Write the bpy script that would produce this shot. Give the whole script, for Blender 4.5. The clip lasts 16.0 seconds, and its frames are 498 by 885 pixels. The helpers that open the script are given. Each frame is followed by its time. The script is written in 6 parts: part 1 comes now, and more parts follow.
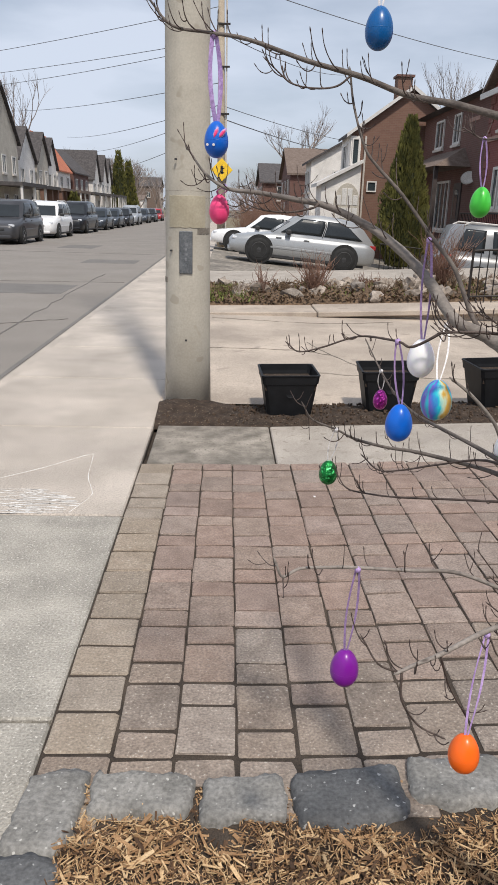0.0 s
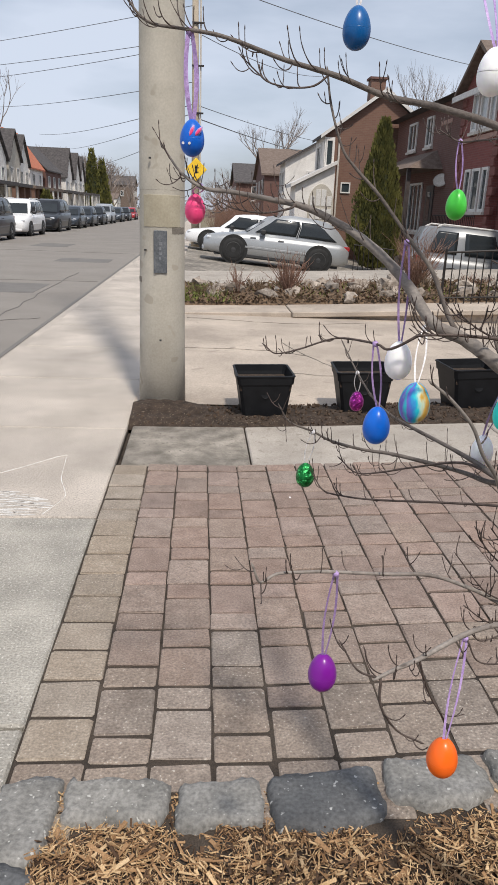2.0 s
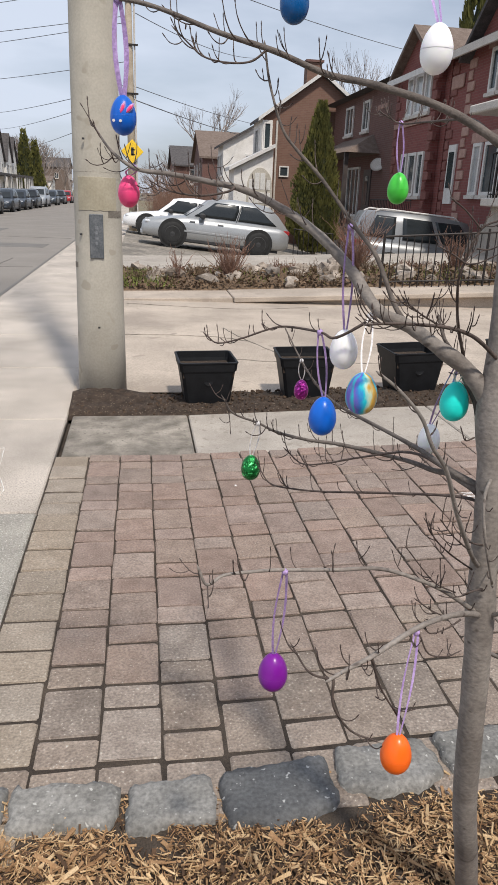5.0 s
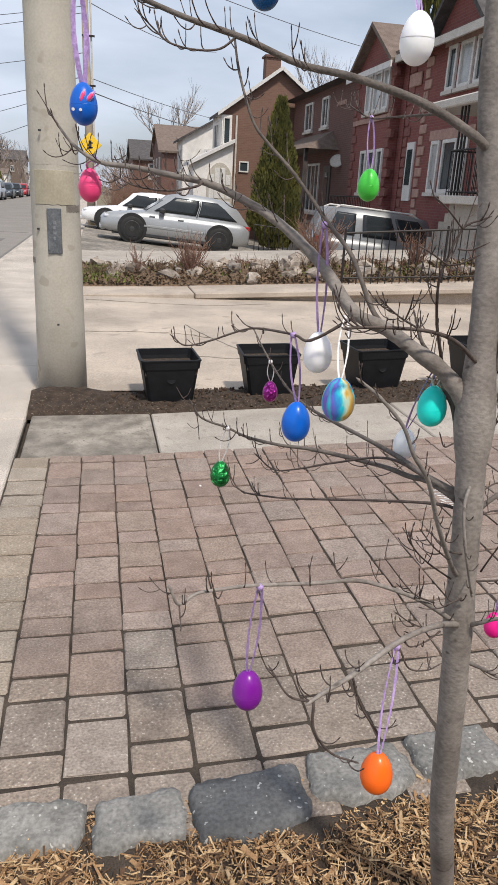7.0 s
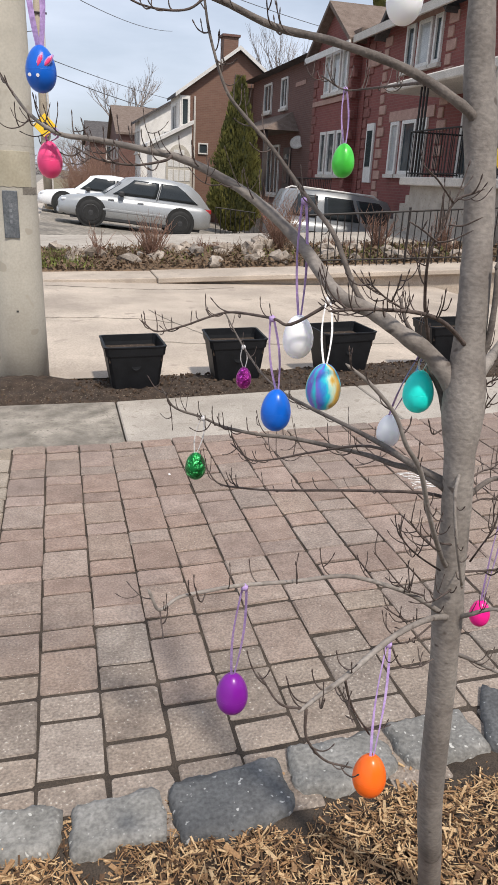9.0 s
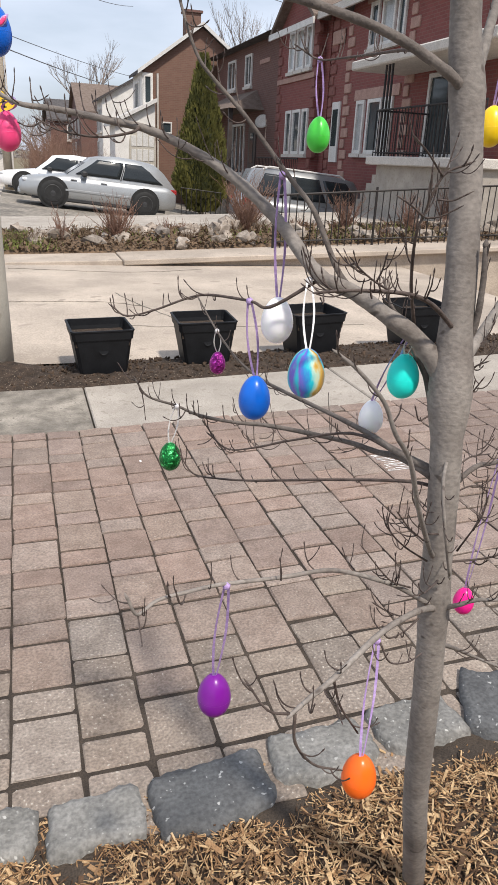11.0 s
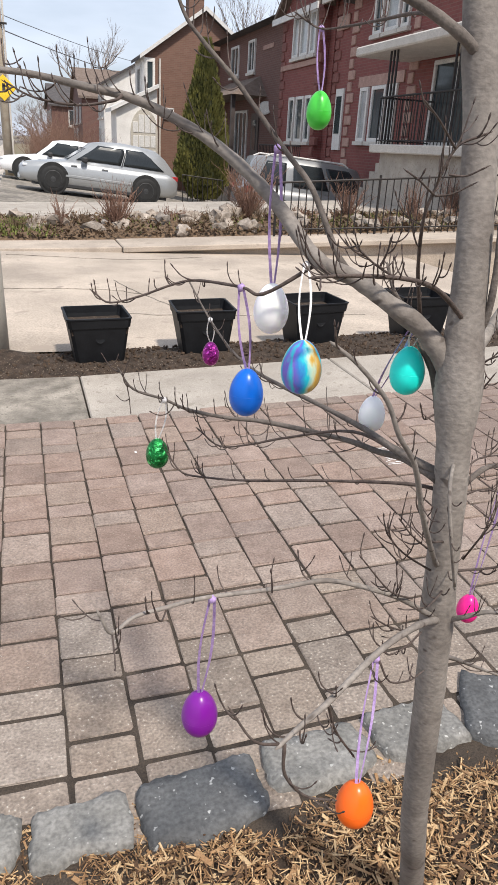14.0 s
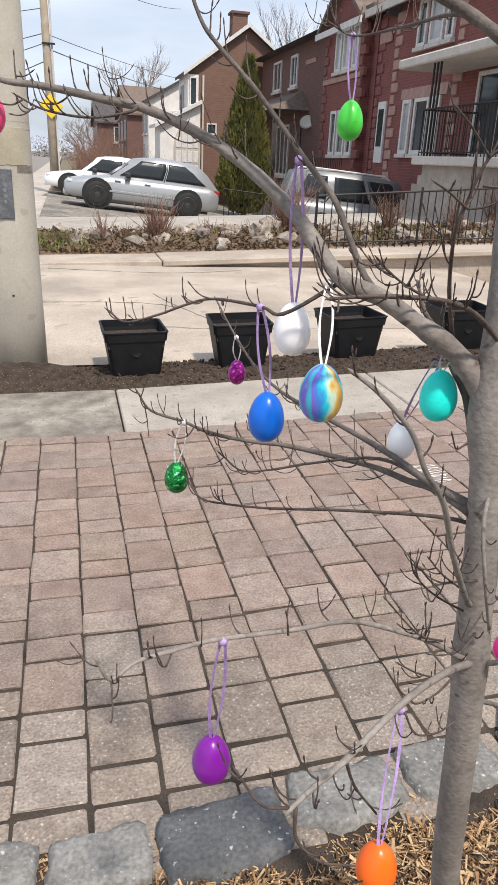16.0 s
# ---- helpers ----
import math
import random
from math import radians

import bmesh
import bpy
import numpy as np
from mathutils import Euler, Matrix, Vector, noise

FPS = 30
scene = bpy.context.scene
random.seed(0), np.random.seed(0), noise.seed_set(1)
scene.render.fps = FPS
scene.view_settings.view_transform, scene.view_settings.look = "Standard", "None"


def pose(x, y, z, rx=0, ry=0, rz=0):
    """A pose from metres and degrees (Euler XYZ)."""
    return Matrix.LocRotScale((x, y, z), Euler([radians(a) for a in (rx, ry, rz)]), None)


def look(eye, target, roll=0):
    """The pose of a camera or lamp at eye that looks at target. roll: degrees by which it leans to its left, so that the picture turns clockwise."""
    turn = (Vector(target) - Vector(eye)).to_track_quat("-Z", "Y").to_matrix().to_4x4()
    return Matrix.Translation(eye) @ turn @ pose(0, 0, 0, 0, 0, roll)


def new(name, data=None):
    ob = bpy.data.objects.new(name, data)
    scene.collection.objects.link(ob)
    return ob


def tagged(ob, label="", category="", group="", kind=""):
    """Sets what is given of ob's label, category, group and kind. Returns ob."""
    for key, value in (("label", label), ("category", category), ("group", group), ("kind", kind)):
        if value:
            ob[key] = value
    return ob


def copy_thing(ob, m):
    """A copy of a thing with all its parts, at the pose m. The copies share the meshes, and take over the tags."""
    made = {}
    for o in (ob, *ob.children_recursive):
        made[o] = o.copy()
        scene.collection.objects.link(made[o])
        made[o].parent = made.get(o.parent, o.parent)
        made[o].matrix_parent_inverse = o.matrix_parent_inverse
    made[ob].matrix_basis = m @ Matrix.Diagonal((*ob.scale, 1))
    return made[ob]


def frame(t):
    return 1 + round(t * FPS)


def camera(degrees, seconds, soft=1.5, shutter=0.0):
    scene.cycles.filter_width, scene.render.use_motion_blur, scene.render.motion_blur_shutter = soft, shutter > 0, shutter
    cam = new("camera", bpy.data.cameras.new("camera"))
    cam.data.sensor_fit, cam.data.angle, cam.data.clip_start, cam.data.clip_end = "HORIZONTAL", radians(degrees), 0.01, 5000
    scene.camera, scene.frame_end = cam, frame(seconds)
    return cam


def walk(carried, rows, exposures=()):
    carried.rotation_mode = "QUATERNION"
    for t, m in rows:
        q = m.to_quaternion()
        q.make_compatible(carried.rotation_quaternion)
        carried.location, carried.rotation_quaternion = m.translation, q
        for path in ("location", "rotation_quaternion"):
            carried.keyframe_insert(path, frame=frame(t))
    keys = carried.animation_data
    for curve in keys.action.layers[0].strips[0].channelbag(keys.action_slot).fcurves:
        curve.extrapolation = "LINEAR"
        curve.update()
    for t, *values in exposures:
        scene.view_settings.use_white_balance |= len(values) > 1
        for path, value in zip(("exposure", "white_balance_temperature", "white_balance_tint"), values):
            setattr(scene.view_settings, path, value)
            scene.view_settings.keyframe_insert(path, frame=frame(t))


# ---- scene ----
cam = camera(39.0, 16.0)
PATH = [
    (0, (-0.208, 0.734, 1.5), (-0.138, 2.632, 0.873), 1.6),
    (0.5, (-0.211, 0.736, 1.5), (-0.123, 2.633, 0.875), 1.8),
    (1, (-0.212, 0.741, 1.499), (-0.106, 2.639, 0.877), 2.1),
    (1.5, (-0.213, 0.744, 1.5), (-0.091, 2.642, 0.88), 2.2),
    (2, (-0.211, 0.75, 1.5), (-0.069, 2.645, 0.875), 2.2),
    (2.5, (-0.208, 0.756, 1.497), (-0.044, 2.646, 0.864), 2.1),
    (3, (-0.206, 0.761, 1.497), (-0.019, 2.646, 0.857), 2.1),
    (3.5, (-0.206, 0.769, 1.498), (0.008, 2.648, 0.847), 2.2),
    (4, (-0.206, 0.778, 1.498), (0.037, 2.651, 0.839), 2.4),
    (4.5, (-0.205, 0.787, 1.499), (0.066, 2.655, 0.84), 2.4),
    (7, (-0.211, 0.854, 1.499), (0.194, 2.697, 0.834), 3.0),
    (7.5, (-0.213, 0.87, 1.495), (0.215, 2.704, 0.822), 3.1),
    (8, (-0.215, 0.887, 1.491), (0.235, 2.712, 0.81), 3.2),
    (8.5, (-0.217, 0.902, 1.491), (0.257, 2.718, 0.8), 2.9),
    (9, (-0.218, 0.916, 1.487), (0.281, 2.721, 0.786), 2.8),
    (9.5, (-0.218, 0.932, 1.484), (0.308, 2.724, 0.768), 2.8),
    (12, (-0.21, 0.991, 1.473), (0.384, 2.744, 0.717), 3.0),
    (12.5, (-0.204, 1.003, 1.47), (0.395, 2.752, 0.706), 3.2),
    (13, (-0.197, 1.014, 1.467), (0.402, 2.761, 0.699), 3.4),
    (13.5, (-0.189, 1.026, 1.464), (0.404, 2.773, 0.693), 3.5),
    (14, (-0.181, 1.038, 1.461), (0.395, 2.791, 0.69), 3.3),
    (14.5, (-0.172, 1.051, 1.461), (0.379, 2.815, 0.696), 3.1),
    (15, (-0.162, 1.063, 1.46), (0.36, 2.837, 0.697), 3.0),
    (15.5, (-0.15, 1.074, 1.461), (0.349, 2.856, 0.704), 2.8),
    (16, (-0.14, 1.086, 1.46), (0.331, 2.882, 0.715), 2.6),
]
walk(cam, [(t, look(eye, target, roll)) for t, eye, target, roll in PATH],
     exposures=[(0, -0.06), (4.5, -0.04), (7.0, 0.04), (8.5, 0.11), (9.5, 0.16), (12, 0.25), (13.5, 0.30), (16, 0.30)])

# ---- light ----
SUN_EL, SUN_DIR = 57.0, Vector((0.245, -0.97, 0.0)).normalized()
world = bpy.data.worlds.new("world")
scene.world = world
world.use_nodes = True
wn = world.node_tree
wbg = wn.nodes["Background"]
sky = wn.nodes.new("ShaderNodeTexSky")
sky.sky_type, sky.sun_disc = "NISHITA", False
sky.sun_elevation = radians(SUN_EL)
sky.sun_rotation = math.atan2(SUN_DIR.x, SUN_DIR.y)
sky.air_density, sky.dust_density, sky.ozone_density = 1.0, 2.2, 1.2
# thin high cloud over the blue
wtc = wn.nodes.new("ShaderNodeTexCoord")
wmap = wn.nodes.new("ShaderNodeMapping")
wmap.inputs["Scale"].default_value = (1.2, 1.2, 4.5)
wnoise = wn.nodes.new("ShaderNodeTexNoise")
wnoise.inputs["Scale"].default_value, wnoise.inputs["Detail"].default_value = 1.6, 6
wramp = wn.nodes.new("ShaderNodeValToRGB")
wramp.color_ramp.elements[0].position, wramp.color_ramp.elements[1].position = 0.22, 0.58
wmix = wn.nodes.new("ShaderNodeMixRGB")
wmix.inputs[2].default_value = (8.45, 9.25, 10.85, 1)
wscale = wn.nodes.new("ShaderNodeMath")
wscale.operation, wscale.inputs[1].default_value = "MULTIPLY", 0.85
wn.links.new(wtc.outputs["Generated"], wmap.inputs["Vector"])
wn.links.new(wmap.outputs["Vector"], wnoise.inputs["Vector"])
wn.links.new(wnoise.outputs["Fac"], wramp.inputs["Fac"])
wn.links.new(wramp.outputs["Color"], wscale.inputs[0])
wn.links.new(wscale.outputs[0], wmix.inputs[0])
wn.links.new(sky.outputs["Color"], wmix.inputs[1])
wn.links.new(wmix.outputs["Color"], wbg.inputs["Color"])
wbg.inputs["Strength"].default_value = 0.091
sun = new("sun", bpy.data.lights.new("sun", "SUN"))
sun.data.energy, sun.data.angle, sun.data.color = 3.45, radians(4.0), (1.0, 0.93, 0.84)
sun_from = Vector((SUN_DIR.x * math.cos(radians(SUN_EL)), SUN_DIR.y * math.cos(radians(SUN_EL)), math.sin(radians(SUN_EL))))
sun.matrix_world = look(sun_from * 50, (0, 0, 0))

# ---- materials ----
def mat(name, c1, c2, scale=8.0, rough=0.8, bump=0.2, fine=120.0, metal=0.0, spots=None, rand=0.0, coat=0.0, stain=0.0, spec=0.5, grit=0.21):
    """Two colours mixed by broad noise, a fine grain, optional pale or dark specks, and relief."""
    m = bpy.data.materials.new(name)
    m.use_nodes = True
    nt, b = m.node_tree, m.node_tree.nodes["Principled BSDF"]
    tc = nt.nodes.new("ShaderNodeTexCoord")
    src = tc.outputs["Object"]
    n1 = nt.nodes.new("ShaderNodeTexNoise")
    n1.inputs["Scale"].default_value, n1.inputs["Detail"].default_value = scale, 5
    n2 = nt.nodes.new("ShaderNodeTexNoise")
    n2.inputs["Scale"].default_value, n2.inputs["Detail"].default_value = fine, 3
    mix = nt.nodes.new("ShaderNodeMixRGB")
    mix.inputs[1].default_value, mix.inputs[2].default_value = (*c1, 1), (*c2, 1)
    ramp = nt.nodes.new("ShaderNodeValToRGB")
    ramp.color_ramp.elements[0].position, ramp.color_ramp.elements[1].position = 0.32, 0.68
    oi = nt.nodes.new("ShaderNodeObjectInfo")
    if rand:
        add = nt.nodes.new("ShaderNodeVectorMath")
        add.operation = "MULTIPLY_ADD"
        nt.links.new(oi.outputs["Random"], add.inputs[0])
        add.inputs[1].default_value = (37.0, 91.0, 53.0)
        nt.links.new(src, add.inputs[2])
        src = add.outputs[0]
    for n in (n1, n2):
        nt.links.new(src, n.inputs["Vector"])
    nt.links.new(n1.outputs["Fac"], ramp.inputs["Fac"])
    nt.links.new(ramp.outputs["Color"], mix.inputs[0])
    col = mix.outputs["Color"]
    grain = nt.nodes.new("ShaderNodeMapRange")
    grain.inputs["From Min"].default_value, grain.inputs["From Max"].default_value = 0.3, 0.7
    grain.inputs["To Min"].default_value, grain.inputs["To Max"].default_value = 1 - grit, 1 + grit
    nt.links.new(n2.outputs["Fac"], grain.inputs["Value"])
    hsv = nt.nodes.new("ShaderNodeHueSaturation")
    nt.links.new(col, hsv.inputs["Color"])
    nt.links.new(grain.outputs[0], hsv.inputs["Value"])
    col = hsv.outputs["Color"]
    if rand:
        mr = nt.nodes.new("ShaderNodeMapRange")
        mr.inputs["To Min"].default_value, mr.inputs["To Max"].default_value = 1 - rand, 1 + rand
        nt.links.new(oi.outputs["Random"], mr.inputs["Value"])
        h2 = nt.nodes.new("ShaderNodeHueSaturation")
        nt.links.new(mr.outputs[0], h2.inputs["Value"])
        nt.links.new(col, h2.inputs["Color"])
        sat = nt.nodes.new("ShaderNodeMath")
        sat.operation = "PINGPONG"
        nt.links.new(oi.outputs["Random"], sat.inputs[0])
        sat.inputs[1].default_value = 0.17
        ms = nt.nodes.new("ShaderNodeMapRange")
        ms.inputs["From Max"].default_value = 0.17
        ms.inputs["To Min"].default_value, ms.inputs["To Max"].default_value = 0.86, 1.08
        nt.links.new(sat.outputs[0], ms.inputs["Value"])
        nt.links.new(ms.outputs[0], h2.inputs["Saturation"])
        col = h2.outputs["Color"]
    if stain:
        n3 = nt.nodes.new("ShaderNodeTexNoise")
        n3.inputs["Scale"].default_value, n3.inputs["Detail"].default_value, n3.inputs["Roughness"].default_value = 0.9, 8, 0.65
        nt.links.new(src, n3.inputs["Vector"])
        r3 = nt.nodes.new("ShaderNodeMapRange")
        r3.inputs["From Min"].default_value, r3.inputs["From Max"].default_value = 0.35, 0.65
        r3.inputs["To Min"].default_value, r3.inputs["To Max"].default_value = 1 - stain, 1 + stain * 0.4
        nt.links.new(n3.outputs["Fac"], r3.inputs["Value"])
        h3 = nt.nodes.new("ShaderNodeHueSaturation")
        nt.links.new(r3.outputs[0], h3.inputs["Value"])
        nt.links.new(col, h3.inputs["Color"])
        col = h3.outputs["Color"]
    if spots:
        v = nt.nodes.new("ShaderNodeTexNoise")
        v.inputs["Scale"].default_value, v.inputs["Detail"].default_value = spots[1], 1
        nt.links.new(src, v.inputs["Vector"])
        r = nt.nodes.new("ShaderNodeValToRGB")
        r.color_ramp.elements[0].position, r.color_ramp.elements[1].position = spots[2], spots[2] + 0.05
        nt.links.new(v.outputs["Fac"], r.inputs["Fac"])
        ms2 = nt.nodes.new("ShaderNodeMixRGB")
        ms2.inputs[2].default_value = (*spots[0], 1)
        nt.links.new(r.outputs["Color"], ms2.inputs[0])
        nt.links.new(col, ms2.inputs[1])
        col = ms2.outputs["Color"]
    nt.links.new(col, b.inputs["Base Color"])
    b.inputs["Roughness"].default_value, b.inputs["Metallic"].default_value = rough, metal
    b.inputs["Coat Weight"].default_value = coat
    b.inputs["Specular IOR Level"].default_value = spec
    if bump:
        bp = nt.nodes.new("ShaderNodeBump")
        bp.inputs["Strength"].default_value, bp.inputs["Distance"].default_value = bump, 0.006
        nt.links.new(n2.outputs["Fac"], bp.inputs["Height"])
        nt.links.new(bp.outputs["Normal"], b.inputs["Normal"])
    return m


def brickwork(name, c1, c2, mortar):
    """Courses of 215 x 65 mm bricks on upright walls."""
    m = mat(name, c1, c2, 3.0, 0.85, 0.15, 60)
    nt, b = m.node_tree, m.node_tree.nodes["Principled BSDF"]
    tc = nt.nodes.new("ShaderNodeTexCoord")
    sep, com, add = nt.nodes.new("ShaderNodeSeparateXYZ"), nt.nodes.new("ShaderNodeCombineXYZ"), nt.nodes.new("ShaderNodeMath")
    br = nt.nodes.new("ShaderNodeTexBrick")
    br.inputs["Scale"].default_value = 1.0
    br.inputs["Brick Width"].default_value, br.inputs["Row Height"].default_value, br.inputs["Mortar Size"].default_value = 0.225, 0.075, 0.008
    br.inputs["Color1"].default_value, br.inputs["Color2"].default_value, br.inputs["Mortar"].default_value = (*c1, 1), (*c2, 1), (*mortar, 1)
    nt.links.new(tc.outputs["Object"], sep.inputs[0])
    nt.links.new(sep.outputs[0], add.inputs[0])
    nt.links.new(sep.outputs[1], add.inputs[1])
    nt.links.new(add.outputs[0], com.inputs[0])
    nt.links.new(sep.outputs[2], com.inputs[1])
    nt.links.new(com.outputs[0], br.inputs["Vector"])
    old = b.inputs["Base Color"].links[0].from_socket
    mul = nt.nodes.new("ShaderNodeMixRGB")
    mul.inputs[0].default_value = 0.65
    nt.links.new(old, mul.inputs[1])
    nt.links.new(br.outputs["Color"], mul.inputs[2])
    nt.links.new(mul.outputs["Color"], b.inputs["Base Color"])
    return m


M = {}
M["asphalt"] = mat("asphalt", (0.225, 0.202, 0.178), (0.25, 0.226, 0.20), 0.5, 0.9, 0.35, 90, stain=0.10)
M["patch"] = mat("asphalt patch", (0.145, 0.135, 0.125), (0.18, 0.168, 0.155), 2, 0.9, 0.4, 90)
M["walk"] = mat("sidewalk concrete", (0.44, 0.388, 0.332), (0.54, 0.477, 0.414), 2.2, 0.9, 0.45, 110, spots=((0.28, 0.25, 0.22), 130, 0.61), stain=0.24, grit=0.26)
M["walk_rough"] = mat("exposed concrete", (0.33, 0.308, 0.268), (0.445, 0.415, 0.362), 5, 0.9, 0.9, 120, spots=((0.56, 0.53, 0.475), 95, 0.64), stain=0.30, grit=0.28)
M["drive"] = mat("driveway concrete", (0.405, 0.34, 0.278), (0.475, 0.402, 0.33), 0.9, 0.9, 0.25, 70, spots=((0.34, 0.285, 0.235), 5, 0.66), stain=0.22)
M["slab"] = mat("pale slab concrete", (0.35, 0.31, 0.265), (0.44, 0.395, 0.343), 4, 0.9, 0.35, 140, spots=((0.29, 0.255, 0.215), 22, 0.64), stain=0.22)
M["slab_dark"] = mat("stained slab concrete", (0.165, 0.146, 0.120), (0.36, 0.32, 0.27), 8, 0.9, 0.4, 120, spots=((0.17, 0.148, 0.12), 34, 0.64), stain=0.45)
M["paver"] = mat("tumbled paver", (0.240, 0.172, 0.140), (0.310, 0.232, 0.192), 14, 0.9, 0.7, 130, spots=((0.40, 0.34, 0.29), 150, 0.71), rand=0.07, stain=0.26, grit=0.26)
M["paver_grey"] = mat("greyed paver", (0.235, 0.187, 0.152), (0.312, 0.257, 0.211), 16, 0.9, 0.9, 120, spots=((0.49, 0.45, 0.39), 120, 0.695), rand=0.07, stain=0.34, grit=0.32)
M["paver_mid"] = mat("half greyed paver", (0.244, 0.184, 0.150), (0.315, 0.247, 0.204), 15, 0.9, 0.8, 125, spots=((0.44, 0.39, 0.34), 130, 0.71), rand=0.07, stain=0.3, grit=0.29)
M["paver_border"] = mat("buff paver", (0.285, 0.233, 0.180), (0.345, 0.288, 0.228), 13, 0.9, 0.8, 130, spots=((0.47, 0.43, 0.37), 130, 0.70), rand=0.07, stain=0.28, grit=0.28)
M["joint"] = mat("joint sand", (0.034, 0.025, 0.019), (0.088, 0.067, 0.050), 9, 1.0, 0.8, 220, stain=0.35, grit=0.35)
M["stone"] = mat("grey edging stone", (0.185, 0.178, 0.162), (0.265, 0.255, 0.235), 10, 0.88, 0.7, 90, spots=((0.46, 0.45, 0.42), 62, 0.69), rand=0.14, stain=0.36, grit=0.3)
M["stone_dark"] = mat("dark edging stone", (0.085, 0.086, 0.088), (0.135, 0.137, 0.138), 10, 0.85, 0.7, 90, spots=((0.40, 0.40, 0.39), 62, 0.70), rand=0.1, stain=0.36, grit=0.3)
M["soil"] = mat("soil", (0.027, 0.018, 0.012), (0.064, 0.043, 0.030), 18, 1.0, 1.0, 150, spots=((0.26, 0.21, 0.16), 95, 0.67), grit=0.4)
M["crumb"] = mat("soil crumb", (0.042, 0.026, 0.017), (0.10, 0.066, 0.043), 20, 1.0, 0.5, 200)
M["chip_a"] = mat("pale wood chip", (0.47, 0.305, 0.155), (0.66, 0.475, 0.275), 25, 0.85, 0.4, 300)
M["chip_b"] = mat("brown wood chip", (0.255, 0.142, 0.066), (0.39, 0.238, 0.120), 25, 0.85, 0.4, 300)
M["chip_c"] = mat("dark wood chip", (0.055, 0.029, 0.015), (0.125, 0.070, 0.037), 25, 0.9, 0.4, 300)
M["bark"] = mat("young bark", (0.165, 0.141, 0.124), (0.275, 0.245, 0.218), 13, 0.85, 0.22, 150, spots=((0.105, 0.086, 0.074), 42, 0.70), stain=0.45, grit=0.20)
for n in M["bark"].node_tree.nodes:
    # crosswise lenticels: the fine marks are wider round the stem than along it
    if n.type == "TEX_NOISE" and n.inputs["Scale"].default_value in (42, 150):
        along = M["bark"].node_tree.nodes.new("ShaderNodeMapping")
        along.inputs["Scale"].default_value = (0.85, 0.85, 1.2)
        M["bark"].node_tree.links.new(n.inputs["Vector"].links[0].from_socket, along.inputs["Vector"])
        M["bark"].node_tree.links.new(along.outputs["Vector"], n.inputs["Vector"])
M["limb"] = mat("limb bark", (0.085, 0.069, 0.060), (0.165, 0.140, 0.122), 26, 0.85, 0.3, 200)
M["twig"] = mat("twig bark", (0.055, 0.038, 0.032), (0.11, 0.082, 0.07), 60, 0.8, 0.3, 300)
M["twig_tip"] = mat("dark twig", (0.045, 0.03, 0.026), (0.08, 0.055, 0.048), 60, 0.7, 0.2, 300)
M["pole"] = mat("pole concrete", (0.43, 0.395, 0.33), (0.50, 0.465, 0.395), 4.0, 0.85, 0.15, 70, spots=((0.36, 0.325, 0.265), 9, 0.66), stain=0.24, grit=0.07)
M["pole_patch"] = mat("yellowed mortar patch", (0.40, 0.355, 0.26), (0.455, 0.41, 0.31), 7, 0.9, 0.2, 70, stain=0.2, grit=0.08)
M["tag"] = mat("grey metal plate", (0.115, 0.125, 0.135), (0.17, 0.18, 0.19), 20, 0.5, 0.1, 80, metal=0.4)
M["ink"] = mat("pale print", (0.17, 0.18, 0.195), (0.22, 0.23, 0.245), 20, 0.6, 0, 80)
M["pot"] = mat("black plastic", (0.0055, 0.006, 0.0075), (0.010, 0.011, 0.013), 12, 0.55, 0.1, 120, spec=0.25)
M["wood"] = mat("weathered pole wood", (0.33, 0.27, 0.20), (0.42, 0.36, 0.28), 5, 0.9, 0.3, 80)
M["wire"] = mat("cable sheath", (0.10, 0.10, 0.11), (0.15, 0.15, 0.16), 5, 0.7, 0, 20)
M["brick_a"] = brickwork("brown brick", (0.150, 0.078, 0.055), (0.195, 0.105, 0.075), (0.18, 0.13, 0.10))
M["brick_b"] = brickwork("dark brick", (0.115, 0.055, 0.045), (0.16, 0.075, 0.06), (0.17, 0.13, 0.11))
M["brick_c"] = brickwork("red brick", (0.170, 0.048, 0.042), (0.225, 0.068, 0.058), (0.20, 0.115, 0.10))
M["quoin"] = mat("quoin stone", (0.33, 0.2, 0.165), (0.42, 0.27, 0.22), 6, 0.85, 0.3, 60)
M["quoin_red"] = mat("rusticated red stone", (0.16, 0.06, 0.05), (0.23, 0.095, 0.08), 8, 0.85, 0.5, 60)
M["trim"] = mat("white painted trim", (0.58, 0.56, 0.53), (0.68, 0.66, 0.63), 8, 0.6, 0.05, 60)
M["stucco"] = mat("white stucco", (0.66, 0.63, 0.59), (0.78, 0.75, 0.71), 2.5, 0.85, 0.2, 60)
M["siding_b"] = mat("buff siding", (0.42, 0.38, 0.32), (0.52, 0.48, 0.41), 2, 0.8, 0.1, 40)
M["roof"] = mat("dark shingle", (0.055, 0.05, 0.05), (0.10, 0.09, 0.088), 5, 0.95, 0.4, 30)
M["roof_brown"] = mat("brown shingle", (0.13, 0.095, 0.075), (0.19, 0.145, 0.12), 5, 0.95, 0.4, 30)
M["roof_red"] = mat("red roof tile", (0.42, 0.13, 0.07), (0.5, 0.18, 0.1), 5, 0.9, 0.3, 30)
M["soffit"] = mat("pale soffit", (0.50, 0.46, 0.41), (0.58, 0.54, 0.49), 4, 0.7, 0.05, 40)
M["door"] = mat("dark door", (0.05, 0.04, 0.038), (0.08, 0.065, 0.06), 5, 0.5, 0.05, 40)
M["iron"] = mat("black iron", (0.014, 0.012, 0.012), (0.03, 0.024, 0.022), 12, 0.55, 0.2, 90, metal=0.3)
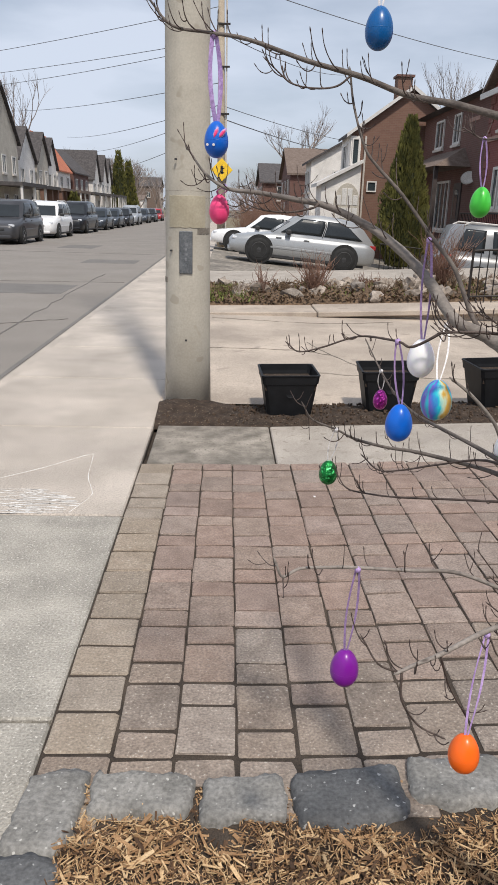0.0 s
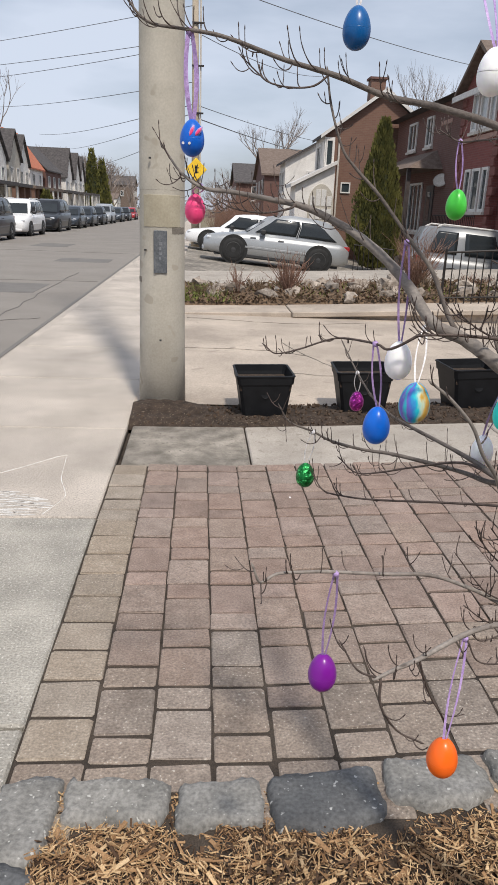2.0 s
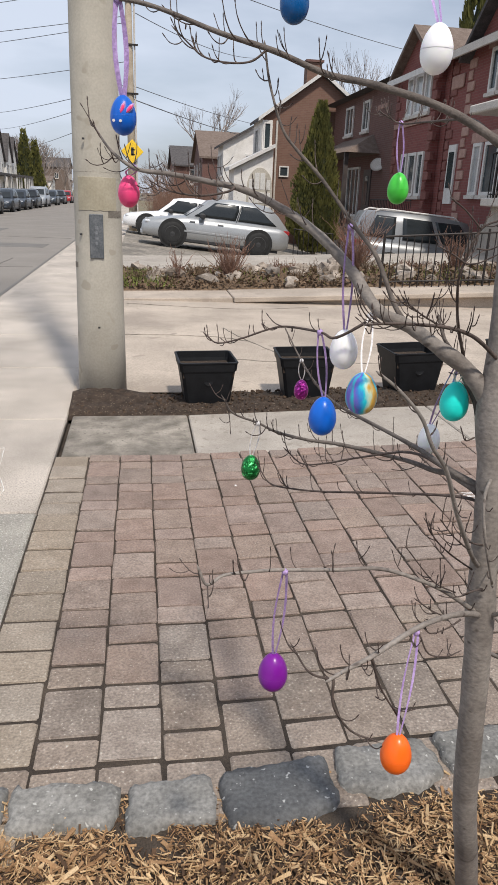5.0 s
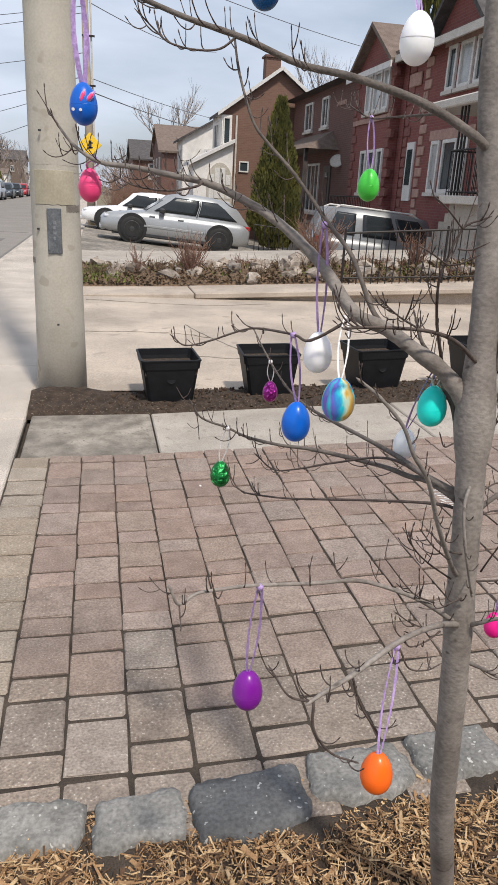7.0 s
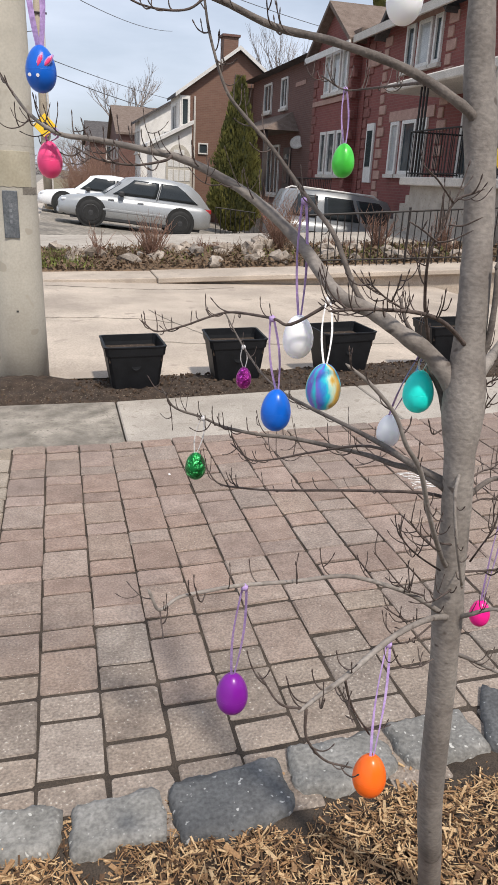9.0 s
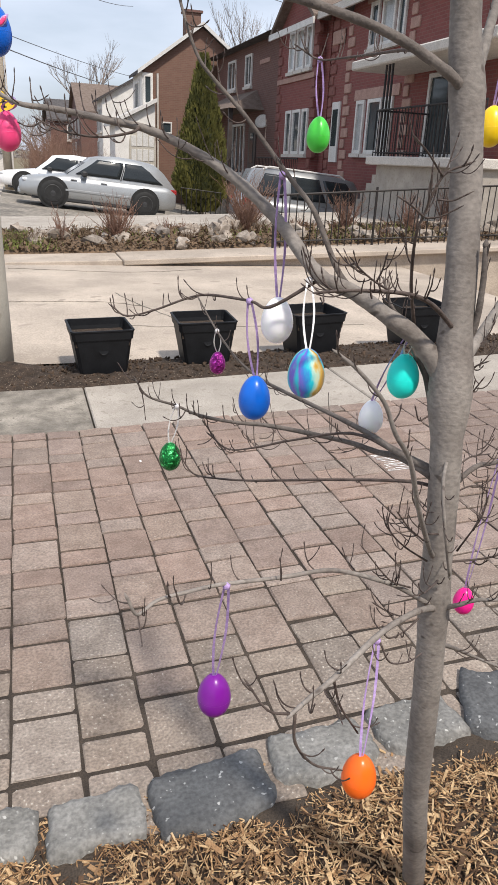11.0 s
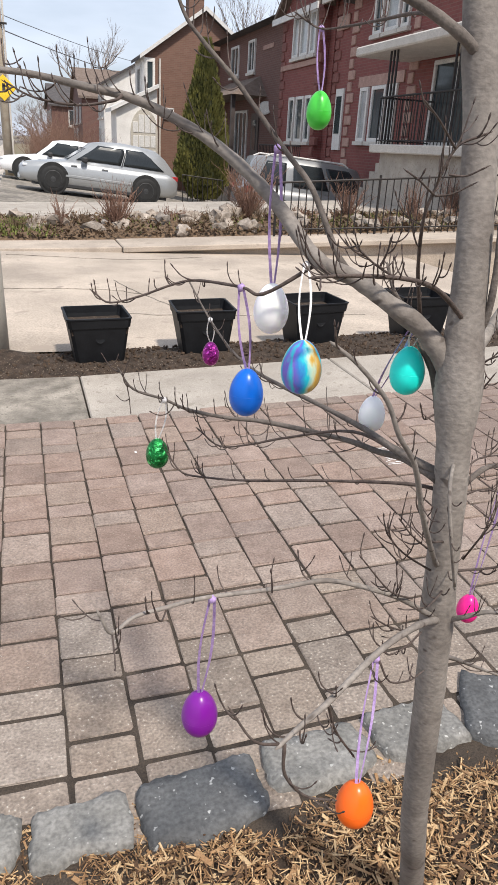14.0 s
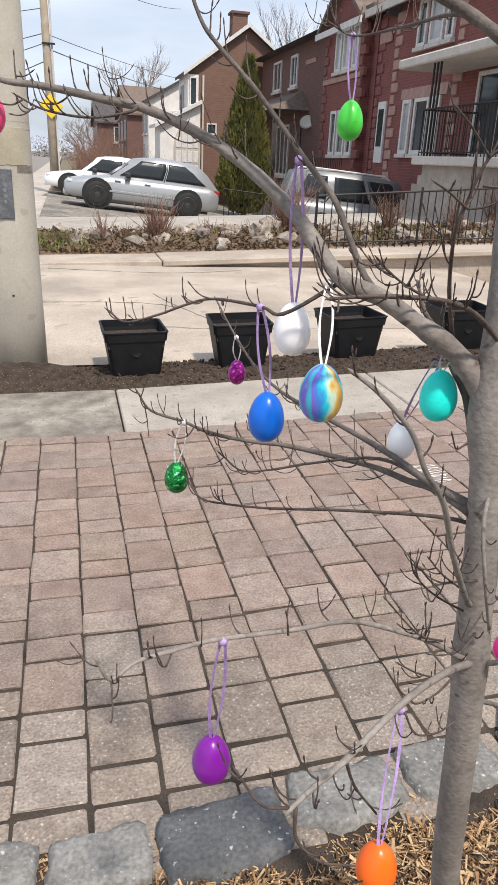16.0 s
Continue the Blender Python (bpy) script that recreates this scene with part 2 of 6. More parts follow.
M["rock"] = mat("garden rock", (0.18, 0.145, 0.115), (0.40, 0.34, 0.285), 7, 0.9, 0.8, 40, rand=0.3)
M["shrub"] = mat("dry stems", (0.16, 0.085, 0.06), (0.26, 0.155, 0.11), 20, 0.9, 0.2, 100)
M["green"] = mat("spring weeds", (0.115, 0.145, 0.03), (0.20, 0.22, 0.055), 12, 0.8, 0.2, 60)
M["leaflitter"] = mat("dead leaves", (0.075, 0.048, 0.03), (0.19, 0.125, 0.075), 20, 0.9, 0.3, 60)
M["cedar"] = mat("cedar foliage", (0.045, 0.052, 0.012), (0.17, 0.158, 0.034), 2.2, 0.85, 0.3, 60)
# bark lightened to grey-brown, with the haze of distance in its colour
M["fartree"] = mat("hazed far twigs", (0.20, 0.165, 0.145), (0.28, 0.235, 0.21), 3, 0.95, 0, 20)
# dark green that stands for the shaded depth inside evergreen crowns
M["crown_shade"] = mat("evergreen inner shade", (0.022, 0.028, 0.010), (0.05, 0.055, 0.022), 2, 0.95, 0.2, 20)
M["earth"] = mat("bare lawn", (0.17, 0.145, 0.09), (0.24, 0.205, 0.135), 2, 1.0, 0.5, 60, stain=0.2)
M["tyre"] = mat("tyre rubber", (0.012, 0.012, 0.012), (0.022, 0.022, 0.022), 10, 0.8, 0.2, 60)
M["rim"] = mat("dull wheel rim", (0.025, 0.025, 0.026), (0.045, 0.045, 0.047), 10, 0.6, 0, 40)
M["rim_bright"] = mat("alloy rim", (0.42, 0.42, 0.43), (0.52, 0.52, 0.53), 10, 0.35, 0, 40, metal=0.8)
M["lamp"] = mat("lamp lens", (0.55, 0.57, 0.6), (0.7, 0.72, 0.75), 10, 0.12, 0, 40, coat=0.6)
M["tail"] = mat("red lamp lens", (0.30, 0.02, 0.02), (0.4, 0.03, 0.03), 10, 0.2, 0, 40, coat=0.6)
M["plastic"] = mat("dark trim plastic", (0.025, 0.025, 0.026), (0.04, 0.04, 0.042), 10, 0.6, 0.05, 60)


def paint(name, c, metal=0.35):
    return mat(name, c, tuple(min(1, v * 1.12) for v in c), 1.5, 0.36, 0.0, 500, metal=metal, coat=0.4)


M["silver"] = paint("silver car paint", (0.37, 0.38, 0.385), 0.45)
M["suv_grey"] = paint("mid-grey car paint", (0.24, 0.245, 0.25), 0.35)
M["white_car"] = paint("white car paint", (0.74, 0.74, 0.74), 0.0)
M["grey_car"] = paint("grey car paint", (0.055, 0.055, 0.06), 0.3)
M["black_car"] = paint("black car paint", (0.012, 0.013, 0.016), 0.2)
M["blue_car"] = paint("blue-grey car paint", (0.045, 0.055, 0.07), 0.3)
M["pale_car"] = paint("pale grey car paint", (0.42, 0.44, 0.46), 0.4)
M["red_car"] = paint("red car paint", (0.33, 0.02, 0.025), 0.1)


def glassy(name, c, rough=0.06):
    m = mat(name, c, tuple(v * 1.3 for v in c), 2, rough, 0, 50, spec=0.4)
    return m


M["pane"] = glassy("window glass", (0.035, 0.045, 0.05))
M["pane_curtain"] = glassy("curtained window glass", (0.33, 0.34, 0.34), 0.15)
M["autoglass"] = glassy("tinted car glass", (0.022, 0.026, 0.029), 0.10)


def plastic(name, c, c2=None, rough=0.3, coat=0.0):
    m = mat(name, c, c2 or tuple(min(1, v * 1.08) for v in c), 20, rough, 0.0, 40, coat=coat, spec=0.42)
    for n in m.node_tree.nodes:
        if n.type == "MAP_RANGE":
            n.inputs["To Min"].default_value, n.inputs["To Max"].default_value = 0.95, 1.05
    return m


M["e_royal"] = plastic("royal blue shell", (0.004, 0.13, 0.62))
M["e_navy"] = plastic("deep blue shell", (0.004, 0.095, 0.30))
M["e_bunny"] = plastic("bright blue shell", (0.006, 0.115, 0.55))
M["e_pink"] = plastic("pink shell", (0.86, 0.07, 0.22))
M["e_hot"] = plastic("hot pink shell", (0.86, 0.015, 0.26))
M["e_green"] = plastic("apple green shell", (0.07, 0.58, 0.06))
M["e_white"] = plastic("milky white shell", (0.96, 0.92, 0.98), rough=0.5)
M["e_white"].node_tree.nodes["Principled BSDF"].inputs["Subsurface Weight"].default_value = 0.8
M["e_white"].node_tree.nodes["Principled BSDF"].inputs["Subsurface Radius"].default_value = (0.018, 0.017, 0.019)
M["e_white"].node_tree.nodes["Principled BSDF"].inputs["Subsurface Scale"].default_value = 1.0
M["e_teal"] = plastic("turquoise shell", (0.012, 0.78, 0.68), rough=0.4)
M["e_purple"] = plastic("violet shell", (0.19, 0.010, 0.28))
M["e_orange"] = plastic("orange shell", (0.95, 0.145, 0.012))
M["e_yellow"] = plastic("yellow shell", (0.92, 0.60, 0.015))


def bands(name, colours):
    """Upright brushed bands round an egg, wavy and streaked."""
    m = bpy.data.materials.new(name)
    m.use_nodes = True
    nt, b = m.node_tree, m.node_tree.nodes["Principled BSDF"]
    tc, grad = nt.nodes.new("ShaderNodeTexCoord"), nt.nodes.new("ShaderNodeTexGradient")
    grad.gradient_type = "RADIAL"
    no, mp = nt.nodes.new("ShaderNodeTexNoise"), nt.nodes.new("ShaderNodeMapping")
    mp.inputs["Scale"].default_value = (1.0, 1.0, 0.35)
    no.inputs["Scale"].default_value, no.inputs["Detail"].default_value = 90, 4
    ma = nt.nodes.new("ShaderNodeMath")
    ma.operation, ma.inputs[1].default_value = "MULTIPLY_ADD", 0.22
    r = nt.nodes.new("ShaderNodeValToRGB")
    while len(r.color_ramp.elements) < len(colours):
        r.color_ramp.elements.new(0.5)
    for i, c in enumerate(colours):
        r.color_ramp.elements[i].position = 0.04 + i / len(colours)
        r.color_ramp.elements[i].color = (*c, 1)
    nt.links.new(tc.outputs["Object"], grad.inputs["Vector"])
    nt.links.new(tc.outputs["Object"], mp.inputs["Vector"])
    nt.links.new(mp.outputs["Vector"], no.inputs["Vector"])
    nt.links.new(no.outputs["Fac"], ma.inputs[0])
    nt.links.new(grad.outputs["Fac"], ma.inputs[2])
    nt.links.new(ma.outputs[0], r.inputs["Fac"])
    nt.links.new(r.outputs["Color"], b.inputs["Base Color"])
    b.inputs["Roughness"].default_value = 0.4
    return m


VIO, TUR, GOLD, CREAM, AZ = (0.19, 0.11, 0.56), (0.01, 0.52, 0.62), (0.60, 0.36, 0.05), (0.52, 0.66, 0.50), (0.04, 0.20, 0.60)
M["e_stripe"] = bands("brushed stripes", [VIO, TUR, VIO, GOLD, (0.30, 0.16, 0.06), CREAM, TUR, AZ, VIO, TUR, VIO, AZ, TUR, CREAM, GOLD, (0.40, 0.22, 0.06), TUR, VIO, AZ, VIO, TUR, GOLD])


def foil(name, c, c2):
    return mat(name, c, c2, 110, 0.28, 0.9, 150, metal=0.7, spots=(tuple(min(1, v * 2.2 + 0.06) for v in c2), 130, 0.6))


M["e_gfoil"] = foil("green glitter", (0.006, 0.11, 0.025), (0.02, 0.30, 0.07))
M["e_pfoil"] = foil("magenta foil", (0.19, 0.006, 0.14), (0.42, 0.03, 0.33))
M["rib_purple"] = mat("lilac ribbon", (0.36, 0.23, 0.50), (0.48, 0.34, 0.62), 60, 0.45, 0.1, 300)
M["rib_white"] = mat("white ribbon", (0.70, 0.67, 0.66), (0.80, 0.77, 0.76), 60, 0.45, 0.1, 300)
M["chalk"] = mat("chalk", (0.80, 0.79, 0.76), (0.72, 0.71, 0.68), 60, 1.0, 0.1, 200)
M["sign"] = mat("yellow sign sheet", (0.80, 0.50, 0.02), (0.86, 0.56, 0.03), 5, 0.5, 0, 60)
# flat grey for the farthest trees; the haze is painted into it
M["far"] = mat("grey haze tint", (0.20, 0.19, 0.19), (0.27, 0.25, 0.24), 0.2, 1, 0, 3)


# ---- mesh helpers ----
def thing(name, label, category, group="", kind="", at=(0, 0, 0), turn=0.0):
    ob = new(name)
    ob.matrix_basis = pose(*at, 0, 0, turn)
    ob.empty_display_size = 0.1
    return tagged(ob, label, category, group, kind)


def finish(bm, smooth=False):
    bmesh.ops.recalc_face_normals(bm, faces=bm.faces)
    if smooth:
        for f in bm.faces:
            f.smooth = True
    return bm


def part(name, bm, material, parent=None, label="", smooth=False, at=None):
    finish(bm, smooth)
    me = bpy.data.meshes.new(name)
    bm.to_mesh(me)
    bm.free()
    me.materials.append(material)
    ob = new(name, me)
    if at is not None:
        ob.location = at
    if parent is not None:
        ob.parent = parent
    if label:
        ob["label"] = label
    return ob


def setting(name, bm, material, label, category, kind="structure", smooth=False):
    return tagged(part(name, bm, material, None, "", smooth), label, category, "", kind)


def box(bm, x0, x1, y0, y1, z0, z1, bevel=0.0):
    vs = [bm.verts.new((x, y, z)) for z in (z0, z1) for y in (y0, y1) for x in (x0, x1)]
    fs = [bm.faces.new([vs[i] for i in q]) for q in ((0, 1, 3, 2), (4, 6, 7, 5), (0, 4, 5, 1), (2, 3, 7, 6), (0, 2, 6, 4), (1, 5, 7, 3))]
    if bevel:
        bmesh.ops.bevel(bm, geom=list({e for f in fs for e in f.edges}), offset=bevel, segments=1, affect="EDGES")
    return bm


def boxed(*a, bevel=0.0):
    return box(bmesh.new(), *a, bevel=bevel)


def tube(bm, pts, radii, n=8, cap=True):
    """A round tapered limb through the points."""
    pts = [Vector(p) for p in pts]
    rings, a = [], None
    for i, p in enumerate(pts):
        d = (pts[min(i + 1, len(pts) - 1)] - pts[max(i - 1, 0)]).normalized()
        if a is None:
            a = d.cross(Vector((0.31, 0.87, 0.37)) if abs(d.y) < 0.8 else Vector((1, 0, 0.2)))
        a = (a - d * a.dot(d)).normalized()
        b = d.cross(a)
        rings.append([bm.verts.new(p + (a * math.cos(6.28318 * k / n) + b * math.sin(6.28318 * k / n)) * radii[i]) for k in range(n)])
    for r, s in zip(rings, rings[1:]):
        for k in range(n):
            bm.faces.new((r[k], r[(k + 1) % n], s[(k + 1) % n], s[k]))
    if cap:
        bm.faces.new(rings[0])
        bm.faces.new(rings[-1])
    return bm


def curve(pts, per=5):
    """Points of a smooth line through the given ones."""
    p = [Vector(q) for q in pts]
    p = [2 * p[0] - p[1]] + p + [2 * p[-1] - p[-2]]
    out = []
    for i in range(1, len(p) - 2):
        for k in range(per):
            t = k / per
            a, b, c, d = p[i - 1], p[i], p[i + 1], p[i + 2]
            out.append(0.5 * ((2 * b) + (c - a) * t + (2 * a - 5 * b + 4 * c - d) * t * t + (3 * b - a - 3 * c + d) * t ** 3))
    out.append(p[-2])
    return out


def lathe(bm, profile, n=24):
    rings = [[bm.verts.new((r * math.cos(6.28318 * k / n), r * math.sin(6.28318 * k / n), z)) for k in range(n)] for r, z in profile]
    for r, s in zip(rings, rings[1:]):
        for k in range(n):
            bm.faces.new((r[k], r[(k + 1) % n], s[(k + 1) % n], s[k]))
    bm.faces.new(rings[0])
    bm.faces.new(rings[-1])
    return bm


def sheet(bm, xs, ys, height):
    g = [[bm.verts.new((x, y, height(x, y))) for x in xs] for y in ys]
    for a, b in zip(g, g[1:]):
        for i in range(len(xs) - 1):
            bm.faces.new((a[i], a[i + 1], b[i + 1], b[i]))
    return bm


def steps(a, b, n):
    return [a + (b - a) * i / n for i in range(n + 1)]


def rise(x):
    return 0.037 * max(0.0, x)

# ---- ground, road, sidewalk ----
setting("ground", sheet(bmesh.new(), [-1500, -40, -11, 12, 40, 1500], [-60, 0, 40, 150, 3000], lambda x, y: -0.78), M["earth"], "bare brown spring lawn and earth reaching far off", "ground")
road = setting("road", boxed(-11.0, -2.32, -40, 420, -0.78, -0.12), M["asphalt"], "worn grey asphalt street with cracks and patches", "road")
for x0, x1, y0, y1 in ((-5.2, -3.4, 14.5, 16.2), (-4.6, -3.0, 22.5, 24.0), (-7.0, -5.6, 30.0, 32.5)):
    part("asphalt_patch", boxed(x0, x1, y0, y1, -0.121, -0.116), M["patch"], road, "darker repaired patch of asphalt")
for i, (x0, y0, x1, y1) in enumerate(((-10.9, 16.4, -2.5, 16.9), (-6.0, 9.0, -2.6, 11.4), (-3.1, 5.0, -3.3, 19.0), (-10.8, 27.5, -2.6, 27.0))):
    pts = [(x0 + (x1 - x0) * k / 24 + random.uniform(-0.04, 0.04), y0 + (y1 - y0) * k / 24 + random.uniform(-0.05, 0.05), -0.119) for k in range(25)]
    part("crack", tube(bmesh.new(), pts, [0.012] * 25, 4), M["patch"], road, "dark tar-filled crack")
curb_east = setting("curb_east", boxed(-2.32, -2.14, -40, 420, -0.78, -0.065, bevel=0.02), M["walk"], "worn concrete curb beside the street", "curb")
part("gutter_line", boxed(-2.445, -2.39, -8, 60, -0.121, -0.1165), M["patch"], road, "dark dirty gutter line along the curb")
setting("curb_west", boxed(-11.3, -11.0, -40, 420, -0.78, 0.0, bevel=0.03), M["walk"], "concrete curb on the far side of the street", "curb")
setting("verge_west", boxed(-60, -11.3, -40, 420, -0.78, -0.02), M["earth"], "brown front lawns across the street", "lawn")
sidewalk = setting("sidewalk", boxed(-2.14, -0.722, -12, 300, -0.78, -0.03), M["joint"], "pale concrete sidewalk beside the street", "sidewalk")
y = -11.15
slab_i = 0
while y < 62:
    y1 = y + 1.52
    near = y1 < 4.3
    part("paving_slab", boxed(-2.135, -0.725, y + 0.007, y1 - 0.007, -0.04, 0.0, bevel=0.008), M["walk_rough"] if near else M["walk"], sidewalk)
    y, slab_i = y1, slab_i + 1
part("paving_slab", boxed(-2.135, -0.725, y, 300, -0.04, 0.0), M["walk"], sidewalk)

# chalk drawing on the sidewalk
chalk = thing("chalk_drawing", "faint white chalk drawing on the sidewalk", "chalk drawing")
bm = bmesh.new()
for i in range(26):
    yy = 4.06 + i * 0.013
    a, b = -1.5 + random.uniform(-0.05, 0.2), -0.95 - 0.012 * abs(i - 10) + random.uniform(-0.10, 0.03)
    pts = [(a + (b - a) * k / 6, yy + random.uniform(-0.011, 0.011), 0.0012) for k in range(7)]
    for p, q in zip(pts, pts[1:]):
        w = random.uniform(0.0008, 0.0036)
        vs = [bm.verts.new((p[0], p[1] - w, 0.0015)), bm.verts.new((q[0], q[1] - w, 0.0015)), bm.verts.new((q[0], q[1] + w, 0.0015)), bm.verts.new((p[0], p[1] + w, 0.0015))]
        bm.faces.new(vs)
part("scribble", bm, M["chalk"], chalk)
bm = bmesh.new()
tube(bm, curve([(-1.55, 4.5, 0.001), (-1.3, 4.72, 0.001), (-1.06, 4.98, 0.001), (-1.03, 4.9, 0.001), (-1.0, 4.6, 0.001), (-0.95, 4.42, 0.001), (-0.93, 4.3, 0.001), (-1.0, 4.08, 0.001)]), [random.uniform(0.0004, 0.0032) for _ in range(36)], 4)
part("outline", bm, M["chalk"], chalk)

speck = tagged(part("paper_scrap", boxed(0.288, 0.299, 4.30, 4.318, 0.010, 0.013, bevel=0.001), M["rib_white"]), "small scrap of white paper on the pavers", "paper scrap")
marks = thing("chalk_drawing", "pale chalk scribble on the reddish pavers", "chalk drawing")
bm = bmesh.new()
for i in range(11):
    y0 = 3.84 + i * 0.02 + random.uniform(-0.008, 0.008)
    pts = [(1.50 + 0.13 * k / 5 + random.uniform(-0.006, 0.006) - 0.03 * abs(i - 5) / 5, y0 + random.uniform(-0.006, 0.006)) for k in range(6)]
    for p, q in zip(pts, pts[1:]):
        w = random.uniform(0.0015, 0.004)
        bm.faces.new([bm.verts.new((a, c + e, rise(a) + 0.0035)) for (a, c), e in ((p, -w), (q, -w), (q, w), (p, w))])
part("scribble", bm, M["chalk"], marks)

# slabs between the patio and the soil bed
slab_row = setting("slab_path", boxed(-0.7215, 9.0, 4.80, 5.66, -0.78, -0.06), M["joint"], "row of concrete slabs between pavers and planting strip", "slab path")
for x0, x1, m, lab in ((-0.688, 0.112, "slab_dark", "darker stained concrete slab"), (0.122, 1.9, "slab", ""), (1.91, 3.6, "slab", ""), (3.61, 6.0, "slab", "")):
    b = boxed(x0, x1, 4.825, 5.64, -0.07, 0.0, bevel=0.008)
    for v in b.verts:
        v.co.z += rise(v.co.x)
    part("slab", b, M[m], slab_row, lab)

# soil strip with the pots
soil = setting("soil_bed", sheet(bmesh.new(), steps(-0.72, 5.2, 150), steps(5.63, 6.26, 22),
               lambda x, y: rise(x) - 0.02 + 0.055 * math.sin(max(0, min(1, (y - 5.63) / 0.6)) * math.pi) ** 0.6 + 0.075 * math.exp(-((x + 0.5) ** 2 + (y - 6.1) ** 2) / 0.07)
               + 0.018 * noise.noise((x * 9, y * 9, 0)) + 0.008 * noise.noise((x * 40, y * 40, 3))), M["soil"], "narrow strip of dark bare soil along the driveway", "soil bed", smooth=True)
bm = bmesh.new()
for i in range(1500):
    x, yy = random.uniform(-0.68, 4.4), random.uniform(5.66, 6.22)
    r = random.uniform(0.004, 0.014) * (1.6 if random.random() < 0.06 else 1)
    z = rise(x) - 0.012 + 0.055 * math.sin((yy - 5.63) / 0.6 * math.pi if yy < 6.2 else 3.0) ** 0.6 if 5.63 < yy < 6.2 else rise(x)
    m = pose(x, yy, z, random.uniform(0, 360), random.uniform(0, 360), 0) @ Matrix.Diagonal((r * 1.3, r, r * 0.7, 1))
    vs = [bm.verts.new(m @ Vector(v)) for v in ((1, 0, 0), (0, 1, 0), (-1, 0, 0), (0, -1, 0), (0, 0, 1), (0, 0, -1))]
    for a, b, c in ((0, 1, 4), (1, 2, 4), (2, 3, 4), (3, 0, 4), (1, 0, 5), (2, 1, 5), (3, 2, 5), (0, 3, 5)):
        bm.faces.new((vs[a], vs[b], vs[c]))
setting("soil_crumbs", bm, M["crumb"], "loose crumbs of soil and grit", "soil", kind="stuff")

# driveway that falls towards the houses, and its back wall
fall = lambda x, y: 0.02 - 0.004 * max(0, x) - 0.36 * max(0, x - 5.6)
bm = sheet(bmesh.new(), [-0.735, 0.6, 1.6, 2.6, 4, 5.6, 8.5], [6.2, 7.3, 8.6, 10, 11.3], fall)
driveway = setting("driveway", bm, M["drive"], "pale concrete driveway sloping down to the houses", "driveway")
for pts in (((0.15, 6.25), (0.42, 6.9), (0.55, 7.4), (1.2, 7.3), (3.0, 7.25)), ((0.75, 9.1), (0.95, 8.3), (1.3, 7.3)), ((-0.4, 10.9), (1.1, 10.6), (2.2, 10.9)), ((-0.735, 8.6), (0.5, 8.55), (0.95, 8.3))):
    line = [Vector((p.x, p.y, fall(p.x, p.y) + 0.001)) for p in curve([(a, b, 0) for a, b in pts], 8)]
    part("crack", tube(bmesh.new(), [q + Vector((random.uniform(-0.01, 0.01), random.uniform(-0.02, 0.02), 0)) for q in line], [0.007] * len(line), 4), M["slab_dark"], driveway, "thin dark crack")
cap = lambda x: 0.05 + 0.04 * max(0, x)
retaining = setting("retaining_wall", sheet(bmesh.new(), [-0.735, 1, 2, 4, 6, 8.6], [11.32, 11.321], lambda x, y: -1.6 if y < 11.3205 else cap(x) - 0.03), M["drive"], "concrete retaining wall beside the sloping driveway", "retaining wall")
b = boxed(1.15, 8.6, 11.20, 12.1, -0.08, 0.0, bevel=0.012)
for v in b.verts:
    v.co.z += cap(v.co.x)
part("coping", b, M["drive"], retaining, "flat concrete coping")
b = boxed(-0.735, 1.14, 11.26, 12.1, -0.3, -0.01, bevel=0.012)
for v in b.verts:
    v.co.z += cap(v.co.x)
part("coping", b, M["drive"], retaining, "flat concrete coping")
setting("block_wall", boxed(8.6, 8.8, 6.2, 12.1, -1.6, 0.3), M["drive"], "low concrete end wall of the driveway", "wall")

# yard behind
setting("garden_bed", sheet(bmesh.new(), steps(-0.735, 8.6, 60), [12.04, 12.1, 12.2] + steps(12.3, 14.2, 16), lambda x, y: cap(x) - 0.05 + min(1, (y - 12.04) / 0.16) * (0.09 + 0.11 * math.sin(min(1, (y - 12.05) / 2.1) * math.pi) + 0.05 * noise.noise((x * 3, y * 3, 1)))), M["leaflitter"], "rough garden bed covered in dead leaves", "garden bed", smooth=True)
setting("path_concrete", sheet(bmesh.new(), [-0.735, 2, 5, 8.6], [14.1, 15.0, 17.4], lambda x, y: cap(x) + 0.09), M["slab"], "pale concrete path behind the garden bed", "path")
setting("path_edge", sheet(bmesh.new(), [-0.735, 2, 5, 8.6], [17.4, 17.402], lambda x, y: cap(x) + 0.09 if y < 17.401 else -0.9), M["slab_dark"], "edge of the concrete path above the parking pad", "path edge")
parking = lambda x, y: 0.043 - 0.092 * max(-0.6, x)
setting("parking_pad", sheet(bmesh.new(), [-0.735, 3, 3.9, 6, 9.2], [17.4, 30, 60], parking), M["slab_dark"], "sloping concrete parking pads in front of the houses", "parking pad")

# ---- patio pavers ----
patio = setting("patio", sheet(bmesh.new(), [-0.7215, 0, 2.6, 5.5], [1.2, 2.55, 3.15, 4.83], lambda x, y: rise(x) - (0.0035 if y < 2.6 else 0.009)), M["joint"], "patio of reddish brown tumbled concrete pavers", "patio")


